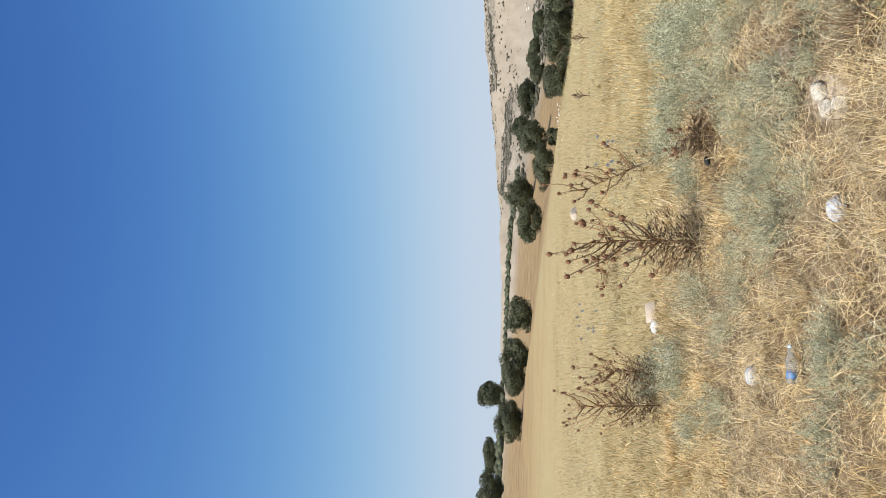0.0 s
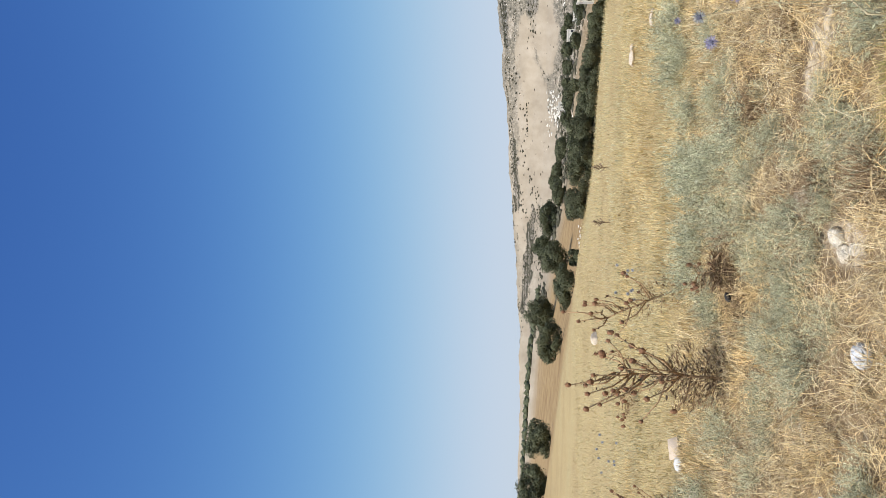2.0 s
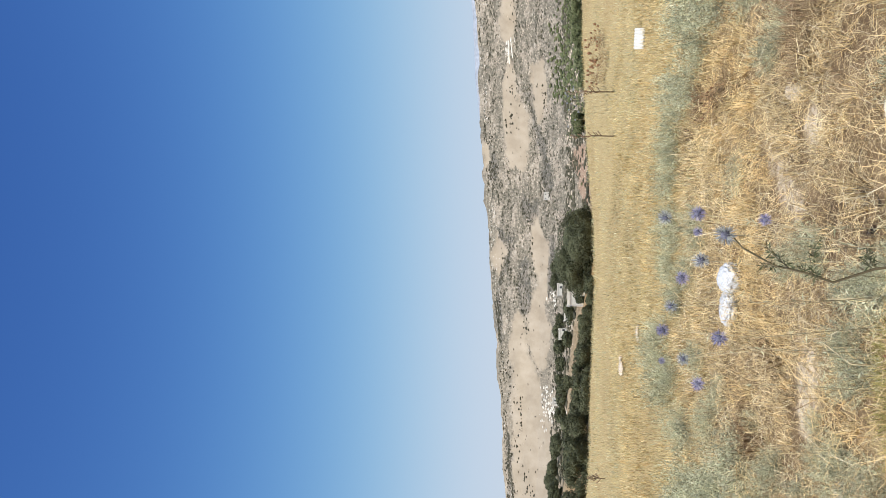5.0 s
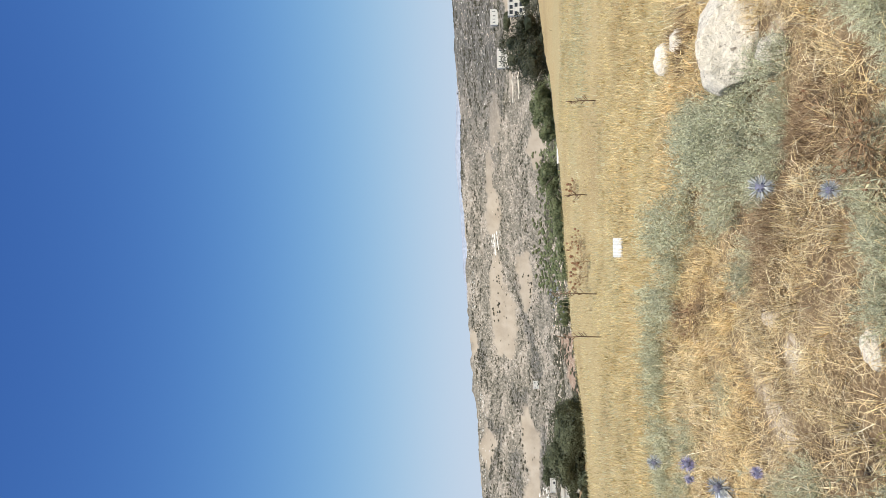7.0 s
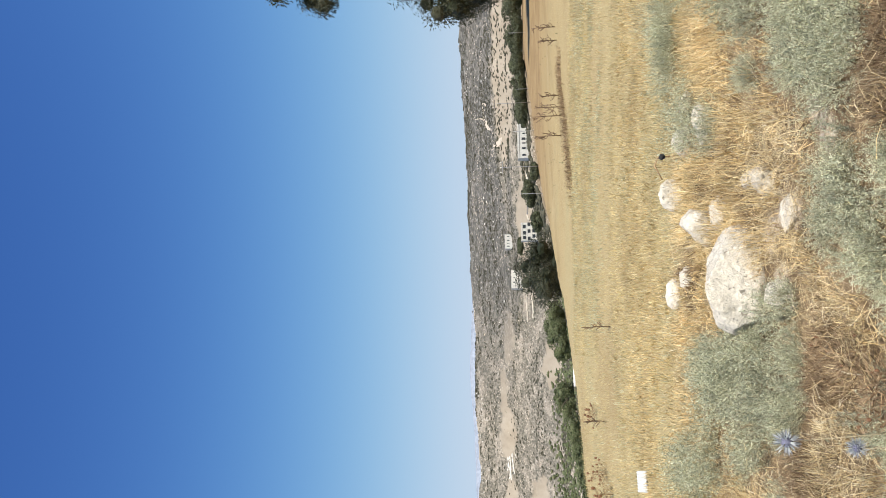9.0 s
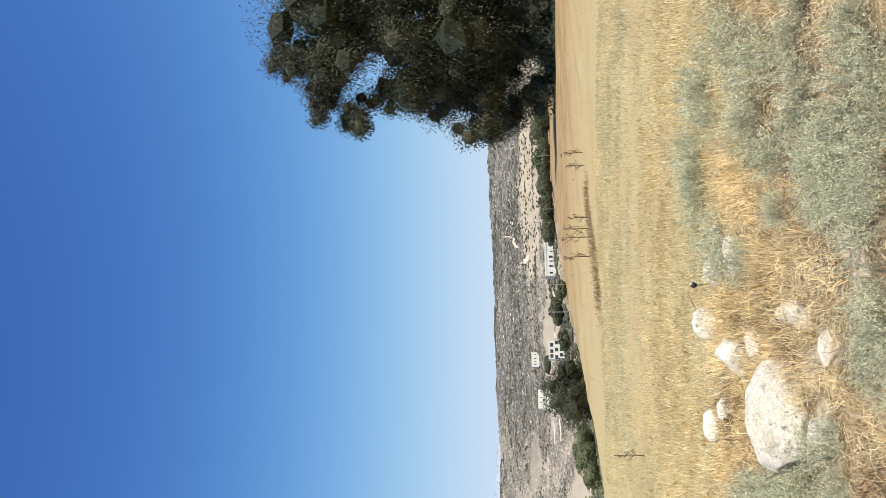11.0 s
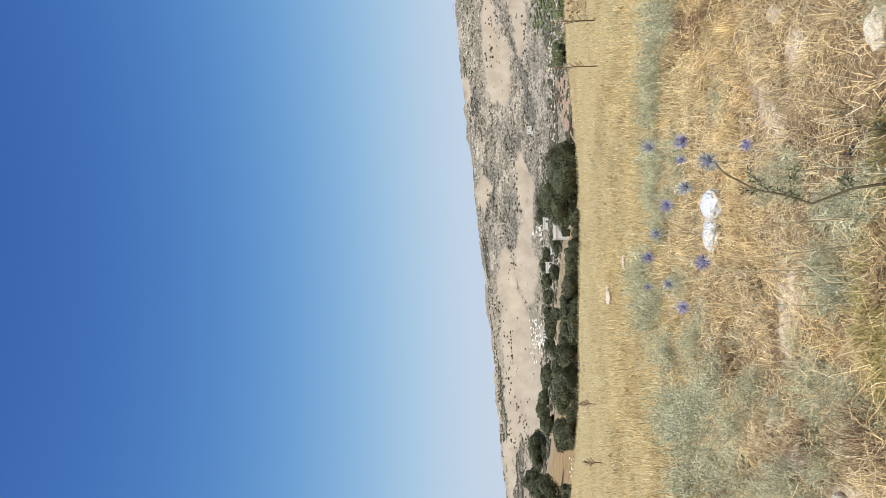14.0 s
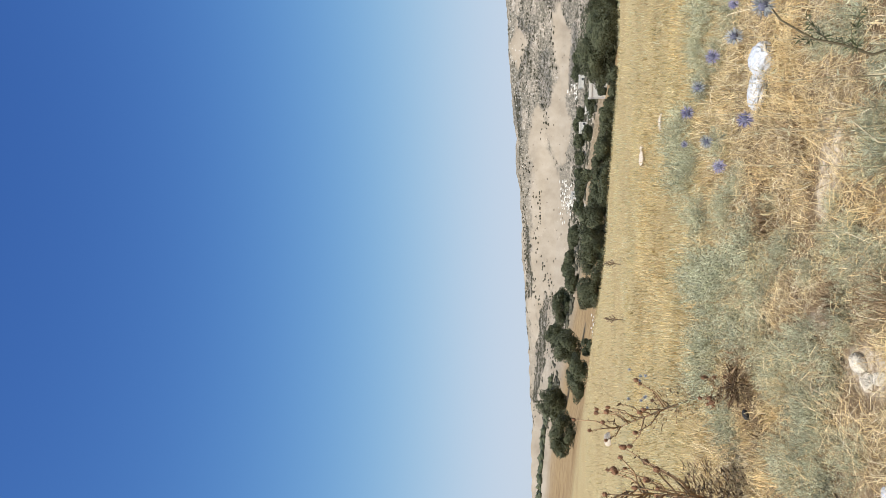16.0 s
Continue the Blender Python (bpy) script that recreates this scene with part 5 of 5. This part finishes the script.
# ---------- grey-green bushes ----------
def sage_mesh(seed, radius=0.16, high=0.21, stems=46, each=31):
    """A feathery bush: many thin upright twigs, each set with small narrow leaves; the twigs take material 2."""
    rng = np.random.default_rng(seed)
    a, q = rng.uniform(0, 2 * pi, stems), np.sqrt(rng.uniform(0, 1, stems))
    tip = np.stack([np.cos(a) * q * radius, np.sin(a) * q * radius, high * (1 - 0.5 * q ** 2) * rng.uniform(0.6, 1.2, stems)], 1)
    foot = tip * [0.35, 0.35, 0.0]
    run = tip - foot
    k = np.repeat(np.arange(stems), each)
    n = len(k)
    f = np.tile(np.linspace(0.30, 1.02, each), stems) + rng.normal(0, 0.02, n)
    at = foot[k] + run[k] * f[:, None] + rng.normal(size=(n, 3)) * 0.004
    way = unit(unit(run[k]) * 0.75 + rng.normal(size=(n, 3)) * 0.62)
    face = unit(rng.normal(size=(n, 3)) + [0, 0, 0.8])
    at, way, face = np.concatenate([at, foot]), np.concatenate([way, unit(run)]), np.concatenate([face, unit(rng.normal(size=(stems, 3)))])
    length = np.concatenate([rng.uniform(0.008, 0.021, n), np.linalg.norm(run, axis=1)])
    width = np.concatenate([rng.uniform(0.0025, 0.0044, n), np.full(stems, 0.0024)])
    me = leaves("sage_bush", at, way, face, length, width)
    me.materials.append(SAGE)
    me.materials.append(SAGE_TWIG)
    me.polygons.foreach_set("material_index", np.r_[np.zeros(n, np.int32), np.ones(stems, np.int32)])
    return me


# clumps of bushes: x, y, radius
SAGE_AT = [(6.38, 3.15, 0.21), (5.91, 3.46, 0.18), (5.05, 3.31, 0.21), (4.58, 3.10, 0.15), (4.25, 2.08, 0.17), (3.83, 1.84, 0.13), (3.42, 1.74, 0.18), (3.09, 1.70, 0.13), (4.06, 2.40, 0.11), (3.42, 1.96, 0.14), (3.09, 1.83, 0.11), (3.00, 1.57, 0.12), (2.74, 2.02, 0.12),
           (2.46, 1.99, 0.14), (2.34, 1.84, 0.09), (2.25, 2.02, 0.11), (2.59, 2.25, 0.10), (2.44, 1.72, 0.07), (2.29, 2.22, 0.08), (2.08, 2.11, 0.08), (1.96, 2.16, 0.07), (2.92, 3.35, 0.15), (2.60, 2.95, 0.12), (3.10, 4.02, 0.21), (2.64, 3.36, 0.21), (2.35, 3.15, 0.14), (2.82, 4.07, 0.21), (2.36, 3.48, 0.15)]
SAGE_AT += [(3.31, 4.57, 0.17), (2.21, 3.56, 0.10), (1.78, 2.35, 0.07), (1.67, 2.55, 0.10), (1.52, 2.59, 0.09), (3.01, 4.35, 0.22), (2.24, 3.29, 0.15), (2.42, 3.91, 0.20), (2.80, 4.88, 0.24), (3.00, 5.66, 0.23), (2.49, 4.33, 0.12), (2.52, 5.37, 0.21), (2.49, 6.01, 0.19), (1.91, 3.92, 0.13), (2.22, 6.47, 0.18), (1.88, 6.41, 0.16)]
SAGE_AT += [(1.38, 6.59, 0.20), (1.21, 5.69, 0.12), (1.34, 2.59, 0.11), (1.16, 2.65, 0.09), (1.35, 4.71, 0.08), (0.46, 2.87, 0.11), (0.39, 3.10, 0.12), (0.40, 3.29, 0.08), (0.28, 2.93, 0.13), (0.21, 3.23, 0.13), (0.65, 4.00, 0.07), (0.61, 3.60, 0.09), (0.29, 7.17, 0.21), (-0.08, 6.93, 0.21)]
SAGE_AT += [(1.12, 6.90, 0.12), (0.00, 3.32, 0.12), (0.03, 3.18, 0.10), (0.16, 3.38, 0.07), (0.05, 6.72, 0.12), (-0.45, 6.32, 0.15), (-0.95, 6.40, 0.23), (-1.01, 5.68, 0.20), (-0.60, 4.97, 0.18), (-0.78, 5.25, 0.16), (-0.49, 4.20, 0.13), (-1.48, 5.87, 0.25), (-1.22, 5.08, 0.15), (-1.74, 5.83, 0.21), (-1.11, 4.25, 0.16), (-1.00, 3.83, 0.17),
            (-1.05, 3.56, 0.13), (-1.27, 4.16, 0.15), (-1.23, 3.74, 0.14), (-0.82, 3.45, 0.11), (-0.50, 3.33, 0.12), (-0.50, 3.59, 0.13), (-0.33, 3.43, 0.10), (-0.38, 3.23, 0.10), (-0.40, 3.80, 0.09), (-0.45, 3.04, 0.09), (-0.58, 3.16, 0.10), (-1.41, 3.88, 0.12), (-1.39, 3.61, 0.14), (-1.71, 4.16, 0.13), (-1.64, 3.79, 0.15)]
SAGE_AT += [(-0.75, 4.5, 0.14), (-0.92, 4.75, 0.15), (-1.1, 4.55, 0.14), (-0.3, 4.6, 0.08), (-0.62, 4.0, 0.10), (-1.36, 4.55, 0.12), (-0.2, 3.72, 0.06), (-0.15, 5.3, 0.08), (-0.35, 5.65, 0.12), (0.15, 5.9, 0.1), (-1.9, 5.2, 0.16), (0.75, 6.5, 0.14), (0.9, 6.1, 0.1)]
SAGE_AT += [(-1.75, 4.10, 0.16), (-1.97, 3.90, 0.21), (-1.65, 3.55, 0.15), (-1.88, 3.54, 0.14), (-2.69, 4.65, 0.21), (-3.51, 4.83, 0.18), (-1.96, 2.77, 0.14), (-2.04, 2.62, 0.13), (-2.31, 2.62, 0.14), (-3.66, 4.39, 0.17), (-4.28, 5.67, 0.18), (-1.37, 3.42, 0.13), (-1.86, 2.49, 0.11), (-2.27, 3.88, 0.14), (-2.67, 4.07, 0.13), (-3.11, 3.87, 0.15)]
SAGE_AT += [(4.94, 1.79, 0.20), (4.78, 2.01, 0.24), (5.96, 2.65, 0.25), (6.17, 3.15, 0.21), (3.96, 1.54, 0.18), (3.49, 1.42, 0.17), (3.22, 1.19, 0.14), (3.13, 1.39, 0.14), (3.65, 1.68, 0.14), (6.42, 2.37, 0.20), (4.36, 1.30, 0.20), (5.54, 1.68, 0.25), (3.58, 1.10, 0.16)]
variants = []
for k in range(6):
    ob = link("sage_bush", sage_mesh(900 + k), None)
    tagged(ob, "low feathery grey-green bush in dry grass", "bush", "silvery grey-green bushes")
    variants.append(ob)
rng = np.random.default_rng(31)
SAGE_SPOTS = []
for cx, cy, wide in SAGE_AT:
    for k in range(4 if cx > 0.6 or cy > 4.8 else 3):
        a, d = rng.uniform(0, 6.3), 0.0 if k == 0 else wide * rng.uniform(0.4, 1.0)
        toward = 1.5 if k else 1.0
        far = math.hypot(cx, cy)
        along, across = d * cos(a) * toward, d * sin(a)
        SAGE_SPOTS.append((cx + (cx * along + cy * across) / far, cy + (cy * along - cx * across) / far, min(1.7, 0.3 + wide * rng.uniform(5.4, 8.0)) * (1.0 if cx > 0.6 or cy > 4.8 else 0.82)))
SAGE_SPOTS.sort(key=lambda p: math.hypot(p[0], p[1]))
base = [np.array([v.co for v in ob.data.vertices]) for ob in variants]
rest = []
for n, (x, y, s) in enumerate(SAGE_SPOTS):
    m = pose(x, y, land(x, y) - 0.01, 0, 0, rng.uniform(0, 360)) @ Matrix.Diagonal((s, s, s * rng.uniform(0.75, 1.0), 1))
    if n < 6:
        variants[n].matrix_basis = m
    elif n < 300:
        copy_thing(variants[n % 6], m)
    else:
        k = np.array(m)
        rest.append(base[n % 6].reshape(-1, 4, 3)[:46 * 31].reshape(-1, 3) @ k[:3, :3].T + k[:3, 3])
rest = np.concatenate(rest)
tagged(link("sage_belt", sheet("sage_belt", rest, np.arange(len(rest)).reshape(-1, 4)), SAGE), "belt of silvery grey-green bushes along the field", "bushes", kind="stuff")

# ---------- grass ----------
def wedge(rng, count, r0, r1, a0=-48.0, a1=78.0, power=0.5):
    """Random places in a ring sector, evenly spread for power 0.5."""
    r = (r0 ** (1 / power) + rng.uniform(0, 1, count) * (r1 ** (1 / power) - r0 ** (1 / power))) ** power
    a = np.radians(rng.uniform(a0, a1, count))
    return np.stack([r * np.sin(a), r * np.cos(a)], 1)


def on_land(xy, sink=0.01):
    return np.column_stack([xy, [land(x, y) - sink for x, y in xy]])


def grass(name, material, xy, low, high, thin, thick, slant, seed, label):
    rng = np.random.default_rng(seed)
    n = len(xy)
    h = rng.uniform(low, high, n)
    comb = np.array([(wave(x, y, 0.5, 51), wave(x, y, 0.5, 52)) for x, y in xy])
    lean = np.column_stack([rng.normal(size=(n, 2)) * slant * 0.8 + comb * slant * 1.4, np.zeros(n)])
    wide = np.clip(np.hypot(*xy.T) / 3.6, 1.0, 1.9)
    me = blades(name, on_land(xy), lean, h, rng.uniform(thin, thick, n) * wide, rng)
    return tagged(link(name, me, material), label, "grass", kind="stuff")


# golden-orange patches, and hollows full of dead brown stalks: x, y, radius
AMBER = [(-0.52, 6.38, 0.4), (-0.24, 6.28, 0.4), (1.03, 4.54, 0.4), (1.91, 4.42, 0.3), (0.69, 4.74, 0.35), (4.99, 2.74, 0.6), (4.02, 2.58, 0.4), (3.92, 4.75, 0.5)]
HOLLOW = [(2.11, 2.76, 0.19), (2.22, 2.76, 0.12), (1.90, 3.45, 0.13), (3.42, 3.03, 0.2), (2.73, 1.53, 0.13), (2.72, 1.3, 0.14), (2.58, 1.5, 0.13), (3.96, 3.02, 0.22), (4.25, 4.36, 0.22), (4.23, 3.46, 0.17), (2.14, 2.95, 0.14), (1.96, 3.47, 0.12), (1.78, 3.36, 0.1), (2.16, 5.44, 0.18), (1.69, 3.61, 0.13),
          (-1.41, 5.03, 0.2), (-1.57, 4.91, 0.18), (-1.69, 4.63, 0.16), (0.13, 4.31, 0.1), (-0.34, 4.74, 0.18), (-0.55, 3.14, 0.1), (-0.62, 3.06, 0.13), (-0.71, 3.59, 0.08)]


def straw_tone(xy):
    """Above zero where the straw is golden, below where it is pale."""
    return np.array([wave(x, y, 1.3, 8) for x, y in xy]) - 0.14 + 1.2 * np.clip(nearness(xy, AMBER), 0, 0.5)


def clumped(rng, xy, least=0.25):
    """Which places to keep so that the growth stands in clumps a hand wide, with gaps between."""
    near = np.array([wave(x, y, 0.2, 55) + 0.6 * wave(x, y, 0.07, 56) for x, y in xy])
    return rng.uniform(0, 1, len(xy)) < np.clip(0.62 + 1.7 * near, least, 1)


def shaded_out(xy):
    """How far the bushes keep straw from growing up through them: the open ones at small bearings less than the dense ones."""
    return np.interp(np.degrees(np.arctan2(xy[:, 0], xy[:, 1])), [18, 34], [0.42, 1.0])


rng = np.random.default_rng(5)
xy = wedge(rng, 125000, 1.9, 8.6)
xy = xy[clumped(rng, xy)]
tone = straw_tone(xy)
bare = nearness(xy, BARE)
bush = nearness(xy, [(x, y, 0.19 * s) for x, y, s in SAGE_SPOTS])
keep = rng.uniform(0, 1, len(xy)) > np.clip(bare * 3, 0, 0.6) + np.clip(bush * 2.5, 0, 0.85) * shaded_out(xy) + np.clip(nearness(xy, HOLLOW) * 2, 0, 0.7)
keep &= np.hypot(*xy.T) < 6.1 + 2.6 * tone + rng.normal(0, 0.6, len(xy))
xy, tone = xy[keep], tone[keep]
gold = tone > rng.normal(0.02, 0.12, len(xy))
grass("dry_grass", STRAW, xy[~gold], 0.03, 0.12, 0.0022, 0.0048, 0.13, 1, "tangled pale dry grass of the foreground")
grass("golden_grass", GOLD, xy[gold], 0.03, 0.12, 0.0022, 0.0048, 0.13, 2, "golden-brown dry grass in patches")
xy = wedge(rng, 9000, 2.0, 6.6)
xy = xy[rng.uniform(0, 1, len(xy)) > 0.8 * shaded_out(xy) * np.clip(nearness(xy, [(x, y, 0.19 * s) for x, y, s in SAGE_SPOTS]) * 4, 0, 1)]
grass("dry_stalks", STRAW, xy, 0.06, 0.27, 0.0018, 0.0032, 0.22, 3, "long bent dry stalks over the grass")


def tussocks(name, material, spots, each, high, thick, seed, label):
    """Tufts of grass: blades that fan out from many roots."""
    rng = np.random.default_rng(seed)
    root = np.repeat(spots, each, axis=0)
    size = np.repeat(rng.uniform(0.55, 1.25, len(spots)), each)
    n = len(root)
    a = rng.uniform(0, 2 * pi, n)
    out = np.stack([np.cos(a), np.sin(a)], 1)
    xy = root + out * rng.uniform(0, 0.035, (n, 1))
    h = high * size * rng.uniform(0.5, 1.1, n)
    lean = np.column_stack([out * (h * rng.uniform(0.2, 1.1, n))[:, None], np.zeros(n)])
    me = blades(name, on_land(xy), lean, h, rng.uniform(0.6, 1.2, n) * thick * np.clip(np.hypot(*xy.T) / 3.6, 1.0, 3.0), rng)
    return tagged(link(name, me, material), label, "grass", kind="stuff")


def strands(name, material, xy, low, high, reach, thick, seed, label):
    """Straws that lie across the grass: thin bent strips, turned to the sky."""
    rng = np.random.default_rng(seed)
    n = len(xy)
    a = rng.uniform(0, 2 * pi, n)
    way = np.stack([np.cos(a), np.sin(a), rng.normal(0, 0.18, n)], 1)
    long = rng.uniform(*reach, n)[:, None]
    side = unit(np.stack([-np.sin(a), np.cos(a), rng.normal(0, 0.5, n)], 1)) * (rng.uniform(0.6, 1.2, n) * thick * np.clip(np.hypot(*xy.T) / 3.6, 1.0, 2.4) / 2)[:, None]
    bend = np.stack([-np.sin(a), np.cos(a), 0 * a], 1) * rng.normal(0, 0.14, (n, 1)) * long
    p0 = on_land(xy) + np.stack([0 * a, 0 * a, rng.uniform(low, high, n)], 1)
    p1 = p0 + way * long * 0.5 + bend + [0, 0, 0.012]
    p2 = p0 + way * long
    p2[:, 2] = np.maximum(p2[:, 2], p0[:, 2] * 0 + on_land(p2[:, :2])[:, 2] + 0.006)
    v = np.stack([p0 - side, p0 + side, p1 - side, p1 + side, p2 - side * 0.4, p2 + side * 0.4], 1).reshape(-1, 3)
    k = np.arange(n)[:, None] * 6
    f = np.concatenate([k + [0, 1, 3, 2], k + [2, 3, 5, 4]], 1).reshape(-1, 4)
    return tagged(link(name, sheet(name, v, f), material), label, "grass", kind="stuff")


xy = wedge(rng, 150000, 1.9, 6.9)
xy = xy[clumped(rng, xy, 0.12)]
keep = (np.hypot(*xy.T) < 5.6 + rng.normal(0, 0.5, len(xy))) & (nearness(xy, BARE) < rng.uniform(0.1, 0.9, len(xy))) & (rng.uniform(0, 1, len(xy)) < np.interp(np.degrees(np.arctan2(xy[:, 0], xy[:, 1])), [-26, -18], [0.9, 1.0])) & (rng.uniform(0, 1, len(xy)) > 0.95 * shaded_out(xy) * np.clip(nearness(xy, [(x, y, 0.2 * s) for x, y, s in SAGE_SPOTS]) * 4, 0, 1)) & (rng.uniform(0, 1, len(xy)) > 0.8 * np.clip(nearness(xy, HOLLOW) * 3, 0, 1))
xy = xy[keep]
tone = straw_tone(xy)
strands("lying_straw", STRAW, xy[tone < -0.05], 0.01, 0.12, (0.035, 0.17), 0.0022, 63, "pale straws lying tangled over the foreground")
strands("lying_golden_straw", GOLD, xy[tone >= -0.05], 0.01, 0.12, (0.035, 0.17), 0.0022, 64, "golden straws lying tangled over the foreground")
spots = wedge(rng, 2300, 1.9, 6.8)
spots = spots[(nearness(spots, BARE) < 0.2) & (nearness(spots, [(x, y, 0.2 * s) for x, y, s in SAGE_SPOTS]) < 0.1)]
tone = straw_tone(spots)
tussocks("straw_tufts", STRAW, spots[tone < -0.02], 30, 0.14, 0.003, 61, "pale dry tufts of grass in the foreground")
tussocks("golden_tufts", GOLD, spots[tone >= -0.02], 30, 0.15, 0.003, 62, "golden-brown dry tufts of grass in the foreground")
brown = []
for x, y, wide in HOLLOW:
    brown += [(x + rng.normal() * wide * 0.55, y + rng.normal() * wide * 0.8) for _ in range(int(10 + 90 * wide))]
tussocks("brown_tufts", DEAD, np.array(brown), 34, 0.15, 0.003, 66, "dead red-brown tufts of grass in the foreground")
WEEDY = [(0.06, 2.92, 0.2), (-0.13, 2.90, 0.22), (-0.30, 2.85, 0.18), (-0.37, 2.87, 0.15), (0.17, 2.86, 0.14), (0.66, 2.81, 0.1), (0.51, 2.76, 0.12), (-0.2, 2.65, 0.25), (0.1, 2.6, 0.25)]
xy = wedge(rng, 26000, 2.0, 3.4, -14, 16)
keep = nearness(xy, WEEDY) > rng.uniform(0, 0.5, len(xy))
grass("green_weeds", OLIVE, xy[keep], 0.04, 0.12, 0.002, 0.0048, 0.06, 4, "yellow-green weeds low in the grass")
xy = wedge(rng, 150000, 5.2, 28.0, power=0.9)
keep = rng.uniform(0, 1, len(xy)) < np.clip((20.5 - np.hypot(*xy.T)) / 2, 0.015, 1)
xy = xy[keep]
spots = wedge(rng, 1500, 5.6, 11.0, power=0.7)
spots = spots[rng.uniform(0, 1, len(spots)) < np.clip((11.5 - np.hypot(*spots.T)) / 4, 0.1, 1)]
tussocks("field_tufts", FIELD, spots, 16, 0.11, 0.0026, 65, "golden dry tufts over the field")
grass("field_grass", FIELD, xy, 0.03, 0.095, 0.0018, 0.0034, 0.025, 5, "dense pale golden dry grass of the field")
xy = wedge(rng, 85000, 5.6, 11.5, power=0.6)
grass("field_stubble", FIELD, xy, 0.02, 0.09, 0.0015, 0.0028, 0.025, 67, "fine short dry grass of the field")
xy = wedge(rng, 34000, 5.8, 10.5, -46, 78, power=0.6)
keep = np.array([wave(x, y, 1.8, 15) for x, y in xy]) > -0.1
grass("brown_field_grass", GOLD, xy[keep], 0.05, 0.13, 0.0016, 0.003, 0.03, 68, "orange-brown dry grass in the field")
xy = wedge(rng, 3500, 22.0, 60.0, 42, 76, power=0.6)
keep = np.hypot(*xy.T) < np.interp(np.degrees(np.arctan2(xy[:, 0], xy[:, 1])), BROW_AZ, BROW_R)
grass("field_weed_tufts", HEDGE_LEAF, xy[keep][::9], 0.05, 0.14, 0.006, 0.012, 0.05, 69, "sparse green-brown weeds on the cut field")
xy = wedge(rng, 26000, 14.0, 22.5, 36, 78, power=0.7)
keep = np.hypot(*xy.T) < np.minimum(20.0 + 2.2 * np.array([wave(x, y, 3.0, 14) for x, y in xy]), np.interp(np.degrees(np.arctan2(xy[:, 0], xy[:, 1])), BROW_AZ, BROW_R))
grass("far_field_grass", FIELD, xy[keep], 0.05, 0.14, 0.002, 0.0036, 0.03, 6, "taller golden dry grass where the uncut field ends")
xy = wedge(rng, 20000, 6.0, 16.0, -44, 72, power=0.6)
keep = np.array([wave(x, y, 1.4, 12) for x, y in xy]) > -0.02
grass("field_weeds", SAGE, xy[keep], 0.04, 0.11, 0.002, 0.004, 0.03, 7, "thin grey-green weeds in the dry field")
xy = wedge(rng, 20000, 12.5, 19.5, 38, 74, power=0.7)
keep = np.array([wave(x, y, 1.6, 13) for x, y in xy]) > rng.uniform(-0.35, 0.2, len(xy))
grass("greenish_field_grass", SAGE, xy[keep], 0.05, 0.12, 0.0022, 0.004, 0.03, 70, "pale greenish dry grass in bands over the field")
xy = wedge(rng, 5200, 4.0, 6.3, 46, 66)
keep = (nearness(xy, [(x, y, 0.19 * s) for x, y, s in SAGE_SPOTS]) < 0.15) & (np.array([wave(x, y, 0.5, 18) for x, y in xy]) > -0.12)
grass("tall_golden_grass", GOLD, xy[keep], 0.12, 0.30, 0.0018, 0.0034, 0.12, 71, "tall amber dry grass between the grey-green bushes")
xy = np.column_stack([rng.uniform(14.8, 21.6, 2600), 12.5 + rng.normal(0, 0.28, 2600)])
grass("weed_strip", DEAD, xy, 0.08, 0.26, 0.003, 0.006, 0.06, 10, "dark strip of dead weeds across the field")
xy = wedge(rng, 14000, 0.25, 9.0, 70.0, 320.0)
grass("surrounding_grass", STRAW, xy, 0.03, 0.14, 0.003, 0.007, 0.10, 8, "dry grass all round the standpoint")
xy = wedge(rng, 6000, 0.25, 2.0, -48.0, 78.0)
grass("underfoot_grass", STRAW, xy, 0.03, 0.12, 0.002, 0.005, 0.10, 9, "dry grass at the standpoint")
